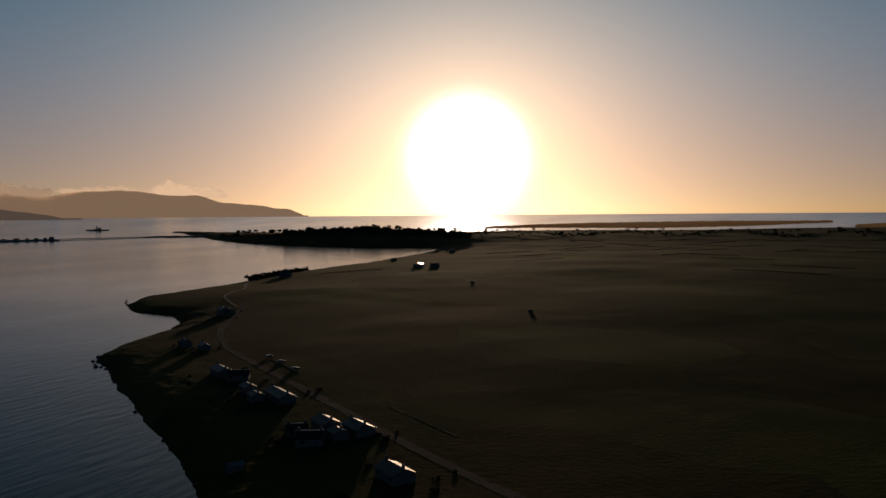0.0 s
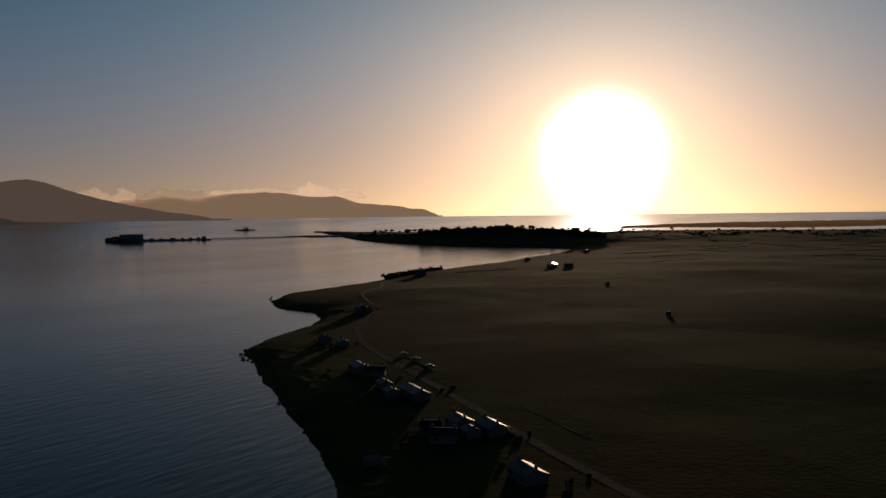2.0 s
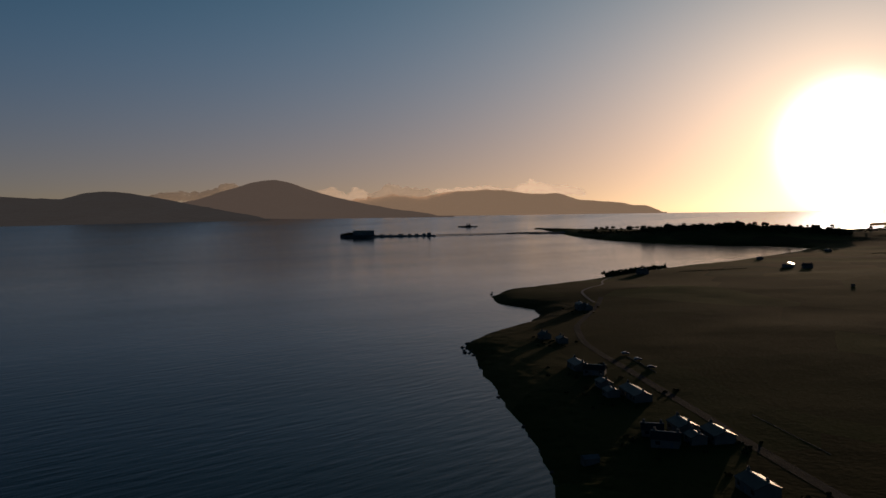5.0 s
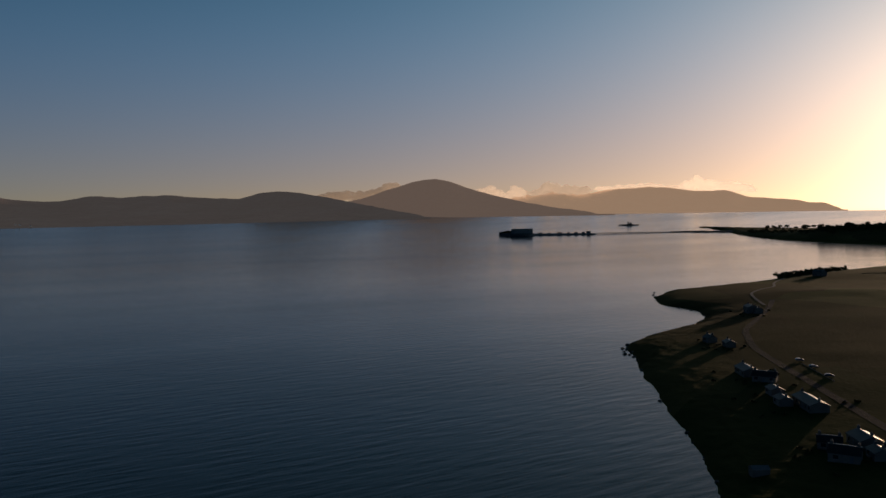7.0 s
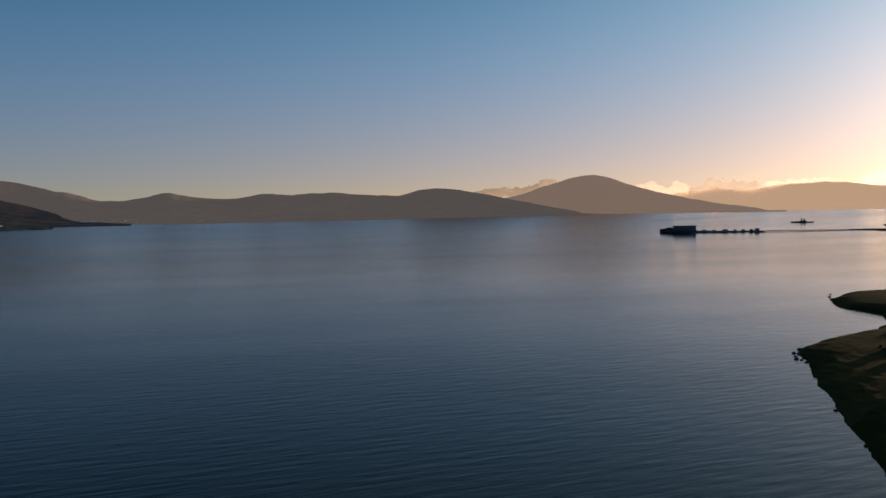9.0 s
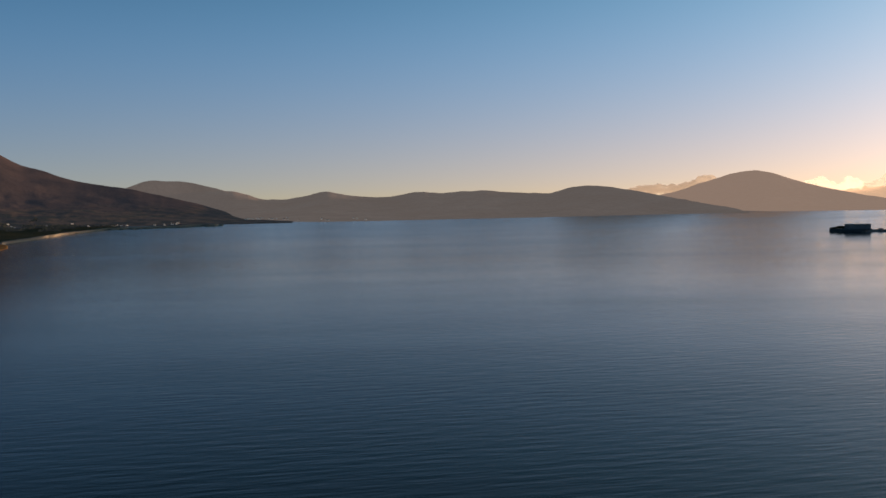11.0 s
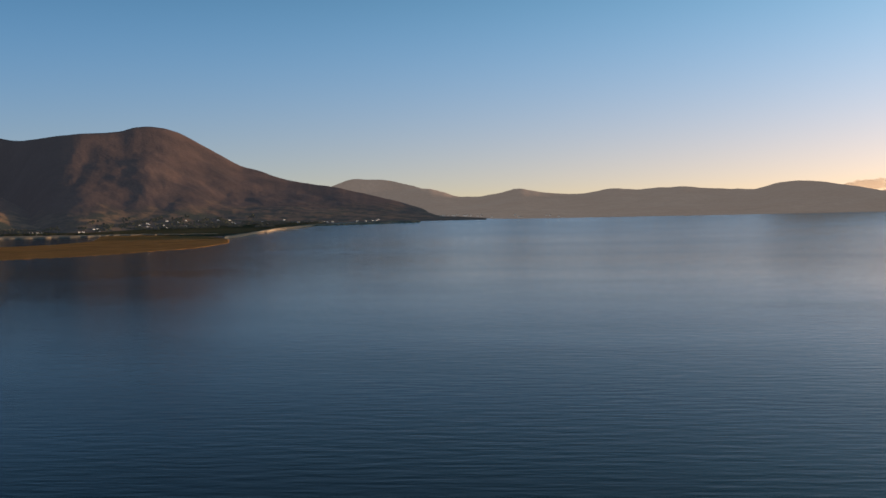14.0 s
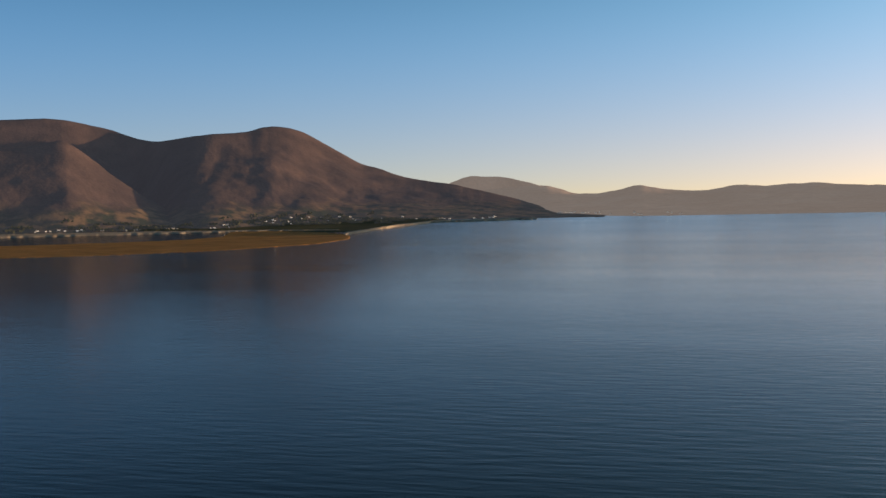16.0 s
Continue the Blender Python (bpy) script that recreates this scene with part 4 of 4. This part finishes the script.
def pole(az, dip):
    x, y, z = on_ground(az, dip, 0)
    p = thing("utility_pole", x, y, z, rnd.random() * 180, "wooden utility pole with a crossarm", "pole", "poles on the coast")
    bm = bmesh.new()
    bmesh.ops.create_cone(bm, cap_ends=True, segments=8, radius1=0.16, radius2=0.11, depth=10, matrix=Matrix.Translation((0, 0, 4.5)))
    part("shaft", bm, BARK, p)
    part("crossarm", boxed(-0.9, 0.9, -0.06, 0.06, 8.7, 8.85), BARK, p)
    for dx in (-0.75, 0.0, 0.75):
        bm = bmesh.new()
        bmesh.ops.create_cone(bm, cap_ends=True, segments=8, radius1=0.05, radius2=0.03, depth=0.2, matrix=Matrix.Translation((dx, 0, 8.95)))
        part("insulator", bm, CONCRETE, p)


for az, dip in ((9.4, 3.95), (8.0, 3.75), (10.2, 4.05), (5.6, 3.4)):
    pole(az, dip)

# ---------------------------------------------------------------- harbour island and pier
low_land("ground_harbour", [(28.9, 1.70, 1.62), (29.4, 1.73, 1.58), (30.4, 1.72, 1.56), (31.0, 1.70, 1.58), (31.35, 1.66, 1.62)], 7, ROCK, "dark rocky harbour islet", seed=81, step=0.03, hump=0.5)
low_land("ground_breakwater", [(24.75, 1.66, 1.63), (26, 1.67, 1.61), (29.4, 1.70, 1.60)], 3.6, CONCRETE, "long harbour breakwater", seed=82, step=0.04, hump=0.1, rough=0.15)
low_land("ground_causeway", [(15.6, 1.62, 1.52), (17, 1.60, 1.55), (19.95, 1.57, 1.55)], 3.4, ROCK, "low stone causeway to the harbour", seed=83, step=0.05, hump=0.1)


def far_spot(az, dip, up=0.0):
    r = float(reach(dip))
    x, y = polar(az, r)
    return float(x), float(y), float(datum(r)) + up


def shed_block(name, az, dip, length, width, height, label, mat, up=2.8):
    x, y, z = far_spot(az, dip, up)
    s = thing(name, x, y, z, az, label, "shed", "harbour buildings")
    part("wall", boxed(-length / 2, length / 2, -width / 2, width / 2, -1.5, height * 0.86), mat, s)
    for k in (1, -1):
        bm = bmesh.new()
        gable_roof(bm, length, width, height * 0.86, height, 0.5, 0.2)
        if k < 0:
            bmesh.ops.rotate(bm, verts=bm.verts, cent=(0, 0, 0), matrix=Matrix.Rotation(math.pi, 3, "Z"))
        part("roof", bm, SLATE, s)
    for k in range(max(2, int(length / 9))):
        wx = -length / 2 + (k + 0.5) * length / max(2, int(length / 9))
        part("door", boxed(wx - 1.6, wx + 1.6, -width / 2 - 0.1, -width / 2 + 0.1, 0, min(4.0, height * 0.5)), TIMBER, s)
    return s


shed_block("warehouse", 29.75, 1.655, 62, 26, 15.5, "large grey harbour warehouse with a flat skyline", CONCRETE, 4.0)
for az, length, height in ((28.5, 12, 4), (27.9, 9, 3.5), (27.2, 14, 4.5), (26.6, 8, 4), (26.1, 10, 4), (25.6, 9, 4.5), (25.25, 12, 6.5)):
    shed_block("harbour_shed", az, 1.64, length, 8, height, "low harbour shed on the breakwater", RENDER if height > 6 else CONCRETE)
for k in range(26):
    a = rnd.uniform(30.3, 31.2)
    x, y, z = far_spot(a, 1.64, 5.0)
    c = copy_thing(TREES[3], pose(x, y, z, 0, 0, rnd.random() * 360))
    tagged(c, "dark bush on the harbour islet", "tree", "bushes on the islet")
    c.scale = (1.5, 1.5, 1.6 * (1 - abs(a - 30.7)))

pier = thing("pier", *far_spot(24.8, 1.63), 0, "long thin pier on piles across the bay", "pier")
base = Vector(pier.location)
p0, p1 = Vector(far_spot(24.8, 1.63)), Vector(far_spot(19.9, 1.57))
run = p1 - p0
turn = math.atan2(run.y, run.x)


def along(bm):
    bmesh.ops.rotate(bm, verts=bm.verts, cent=(0, 0, 0), matrix=Matrix.Rotation(turn, 3, "Z"))
    return bm


part("deck", along(boxed(0, run.length, -2.5, 2.5, 1.6, 2.6)), CONCRETE, pier)
part("railing", along(boxed(0, run.length, -2.5, -2.4, 2.6, 3.5)), STEEL, pier)
for k in range(24):
    s = (k + 0.5) * run.length / 24
    part("pier_leg", along(boxed(s - 0.5, s + 0.5, -1.8, 1.8, -3, 1.65)), CONCRETE, pier)

# lighthouse on its islet
bx, by, bz = far_spot(22.58, 1.06)
stones = []
for k in range(34):
    s = rnd.uniform(-1, 1)
    top = 6.5 * (1 - abs(s) ** 0.8)
    ax, ay, _ = far_spot(22.58 + 0.62 * s, 1.06 + rnd.uniform(-0.008, 0.008))
    size = 3 + 3 * rnd.random() * (1 - abs(s))
    stones.append(((ax - bx, ay - by, max(0.0, top - size) * rnd.random()), (size * 1.6, size, size * 0.8), rnd.random() * 6))
islet = tagged(new("ground_light_islet", lumps("ground_light_islet", stones, ROCK, 2, 0.5)), "small dark rocky lighthouse islet", "land", kind="structure")
islet.location = (bx, by, bz)
x, y, z = far_spot(22.62, 1.06, 6.0)
light = thing("lighthouse", x, y, z, 0, "small stone lighthouse on a rocky islet", "lighthouse")
for name, r1, r2, z0, z1, mat in (("tower", 2.6, 2.0, -3, 4.6, STONE), ("gallery", 2.5, 2.5, 4.6, 5.0, CONCRETE), ("lantern", 1.4, 1.4, 5.0, 6.6, DARKGLASS), ("dome", 1.7, 0.2, 6.6, 7.8, STEEL)):
    bm = bmesh.new()
    bmesh.ops.create_cone(bm, cap_ends=True, segments=16, radius1=r1, radius2=r2, depth=z1 - z0, matrix=Matrix.Translation((0, 0, (z0 + z1) / 2)))
    part(name, bm, mat, light)
x, y, z = far_spot(22.45, 1.06, 5.0)
house(x, y, z, 22 + 90, 12, 7, 3, 5.5, "keeper's dwelling beside the lighthouse", detail=False, wall=STONE)

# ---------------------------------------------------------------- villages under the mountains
model = house(0, 0, -300, 0, 13, 8, 3.6, 6.2, "white house at the foot of the mountain", "houses across the bay", chimneys=1, wall=HAZED_WHITE)
placed = 0
clusters = [(64.5, 0.10, 1.0, 7), (67.5, 0.12, 1.2, 14), (69.3, 0.10, 0.8, 10), (71.2, 0.06, 0.7, 6), (74.5, 0.10, 1.0, 8), (77.5, 0.06, 1.0, 8), (80.5, 0.09, 1.2, 9), (84.5, 0.10, 1.6, 16), (88.5, 0.09, 1.6, 14), (92.5, 0.06, 1.5, 9), (97, 0.04, 1.8, 10), (102, 0.04, 2.2, 14), (61.5, 0.08, 1.2, 5)]
for a0, u0, spread, count in clusters:
    name = "backdrop_hills" if a0 < 71.5 else ("backdrop_dome" if a0 < 95 else "backdrop_spur")
    for _ in range(int(count * 0.75)):
        a, u = a0 + rnd.gauss(0, spread * 0.6), max(0.06 if a0 < 71.5 else 0.03, 0.5 * u0 * rnd.uniform(0.4, 2.4))
        x, y, z = slope_point(name, a, u)
        m = pose(x, y, z + 1.0, 0, 0, -64 + rnd.uniform(-18, 18))
        if placed == 0:
            model.matrix_world = m
            h = model
        else:
            h = copy_thing(model, m)
        s = 0.45 + 0.3 * rnd.random()
        h.scale = (s, s, s)
        placed += 1
# dark tree belts between the fields there
bm = bmesh.new()
for _ in range(84):
    a0 = rnd.uniform(78.5, 106)
    dip0 = rnd.uniform(0.5, min(0.84, float(np.interp(a0, (77, 78.2, 80.8, 83), (0.72, 0.75, 0.98, 1.3))) - 0.08))
    span = rnd.uniform(0.2, 1.3)
    for _ in range(int(26 * span) + 6):
        a = a0 + rnd.uniform(-0.5, 0.5) * span
        r = float(reach(dip0)) + rnd.gauss(0, 8)
        x, y = polar(a, r)
        leaf_clump(bm, Vector((float(x), float(y), float(datum(r)) + 2.5 + rnd.uniform(0, 5.0))), 4.5, rnd)
for _ in range(70):
    a0, u0 = rnd.uniform(77, 105), 0.02 + 0.14 * rnd.random() ** 1.4
    span = rnd.uniform(0.15, 0.9)
    for _ in range(int(20 * span) + 5):
        a, u = a0 + rnd.uniform(-0.5, 0.5) * span, u0 + rnd.gauss(0, 0.008)
        x, y, z = slope_point("backdrop_dome" if a < 95 else "backdrop_spur", a, max(0.02, u))
        leaf_clump(bm, Vector((x + rnd.gauss(0, 6), y + rnd.gauss(0, 6), z + 2 + rnd.uniform(0, 4))), 5.0, rnd)
me = bpy.data.meshes.new("shelter_belt")
bm.to_mesh(me)
bm.free()
me.materials.append(HAZED_LEAF)
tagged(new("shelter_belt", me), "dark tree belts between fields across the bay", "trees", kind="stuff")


# ---------------------------------------------------------------- clouds on the far summits
def cloud_material(backlight_glow):
    """Thin sunlit vapour, denser where its puffs overlap; its own emission stands in for light passing through it from
    behind.
    """
    m = bpy.data.materials.new("cloud")
    m.use_nodes = True
    t = m.node_tree
    t.nodes.clear()
    out, mix1, mix2 = t.nodes.new("ShaderNodeOutputMaterial"), t.nodes.new("ShaderNodeMixShader"), t.nodes.new("ShaderNodeMixShader")
    dif, tr, clean = t.nodes.new("ShaderNodeBsdfDiffuse"), t.nodes.new("ShaderNodeBsdfTranslucent"), t.nodes.new("ShaderNodeBsdfTransparent")
    dif.inputs[0].default_value = tr.inputs[0].default_value = (0.5, 0.47, 0.44, 1)
    mix1.inputs[0].default_value = 0.5
    # backlight painted as emission, set higher for the clouds towards the sun
    bright, both = t.nodes.new("ShaderNodeEmission"), t.nodes.new("ShaderNodeAddShader")
    bright.inputs[0].default_value, bright.inputs[1].default_value = (1.0, 0.68, 0.45, 1), 0.8 * backlight_glow
    t.links.new(dif.outputs[0], mix1.inputs[1])
    t.links.new(tr.outputs[0], mix1.inputs[2])
    t.links.new(mix1.outputs[0], both.inputs[0])
    t.links.new(bright.outputs[0], both.inputs[1])
    mix2.inputs[0].default_value = 0.3
    t.links.new(clean.outputs[0], mix2.inputs[1])
    t.links.new(both.outputs[0], mix2.inputs[2])
    t.links.new(mix2.outputs[0], out.inputs[0])
    return m


def cloud(az0, az1, outline, base, backlight_glow, label, seed=1, r=4870):
    """A bank of puffs on a level base; outline: heading, elevation of its uneven top."""
    rnd = random.Random(seed)
    items = []
    heads = [p[0] for p in outline]
    tops = [p[1] for p in outline]
    wide = abs(az1 - az0)
    for _ in range(int(110 * wide)):
        a = rnd.uniform(az0, az1)
        crest = float(np.interp(a, heads, tops)) + 0.2 * float(fbm(np.array(a * 3.4), np.array(seed * 3.3), 5, 3))
        deep = radians(max(0.04, crest - base)) * r
        size = min(deep * 0.5, 5 + 11 * rnd.random() ** 2)
        x, y = polar(a, r + rnd.uniform(-40, 40))
        z = EYE[2] + r * math.tan(radians(base)) + max(0.0, deep - size * 0.8) * rnd.random() ** 0.8
        items.append(((float(x), float(y), z), (size * 1.35, size * 1.35, size * 0.8), rnd.random() * 6))
    tagged(new("cloud", lumps("cloud", items, cloud_material(backlight_glow), 2, 0.35, True)), label, "cloud", "clouds on the far summits")


cloud(14.6, 19.3, [(14.5, 1.25), (14.9, 1.5), (15.8, 1.7), (16.7, 1.75), (17.6, 2.0), (18.4, 2.05), (19.0, 1.85), (19.4, 1.5)], 1.05, 2.25, "pale cumulus cloud with emitted backlight over far mountains", seed=2)
cloud(19.2, 25.0, [(19.2, 1.6), (21.4, 1.72), (22.4, 1.62), (24.6, 1.62), (25.0, 1.4)], 1.38, 1.9, "thin cream cloud bank on a mountain top", seed=3)
cloud(25.2, 29.4, [(25.2, 1.5), (26, 1.72), (27.3, 1.74), (27.8, 1.98), (28.3, 1.9), (28.5, 1.6), (29.4, 1.3)], 1.08, 1.1, "grey cumulus cloud on a far summit", seed=4)
cloud(29.5, 31.3, [(29.5, 1.3), (29.8, 1.7), (30.3, 1.75), (30.8, 1.35), (31.3, 1.3)], 0.95, 1.5, "broken pale cumulus cloud beside a peak", seed=5)
cloud(31.1, 32.8, [(31.1, 1.3), (31.6, 1.75), (32.3, 1.8), (32.8, 1.5)], 1.15, 1.4, "small pale cumulus cloud beside a peak", seed=7)
cloud(38.0, 39.2, [(38.0, 1.9), (38.4, 2.15), (38.9, 2.1), (39.2, 1.9)], 1.6, 0.62, "small cream cloud puff on a mountain shoulder", seed=8)
cloud(39.0, 44.0, [(39.0, 1.9), (39.8, 1.75), (40.6, 1.6), (41.2, 1.5), (42.0, 1.65), (43.2, 1.5), (44.0, 1.2)], 0.95, 0.48, "grey cloud rolling off a mountain shoulder", seed=6)
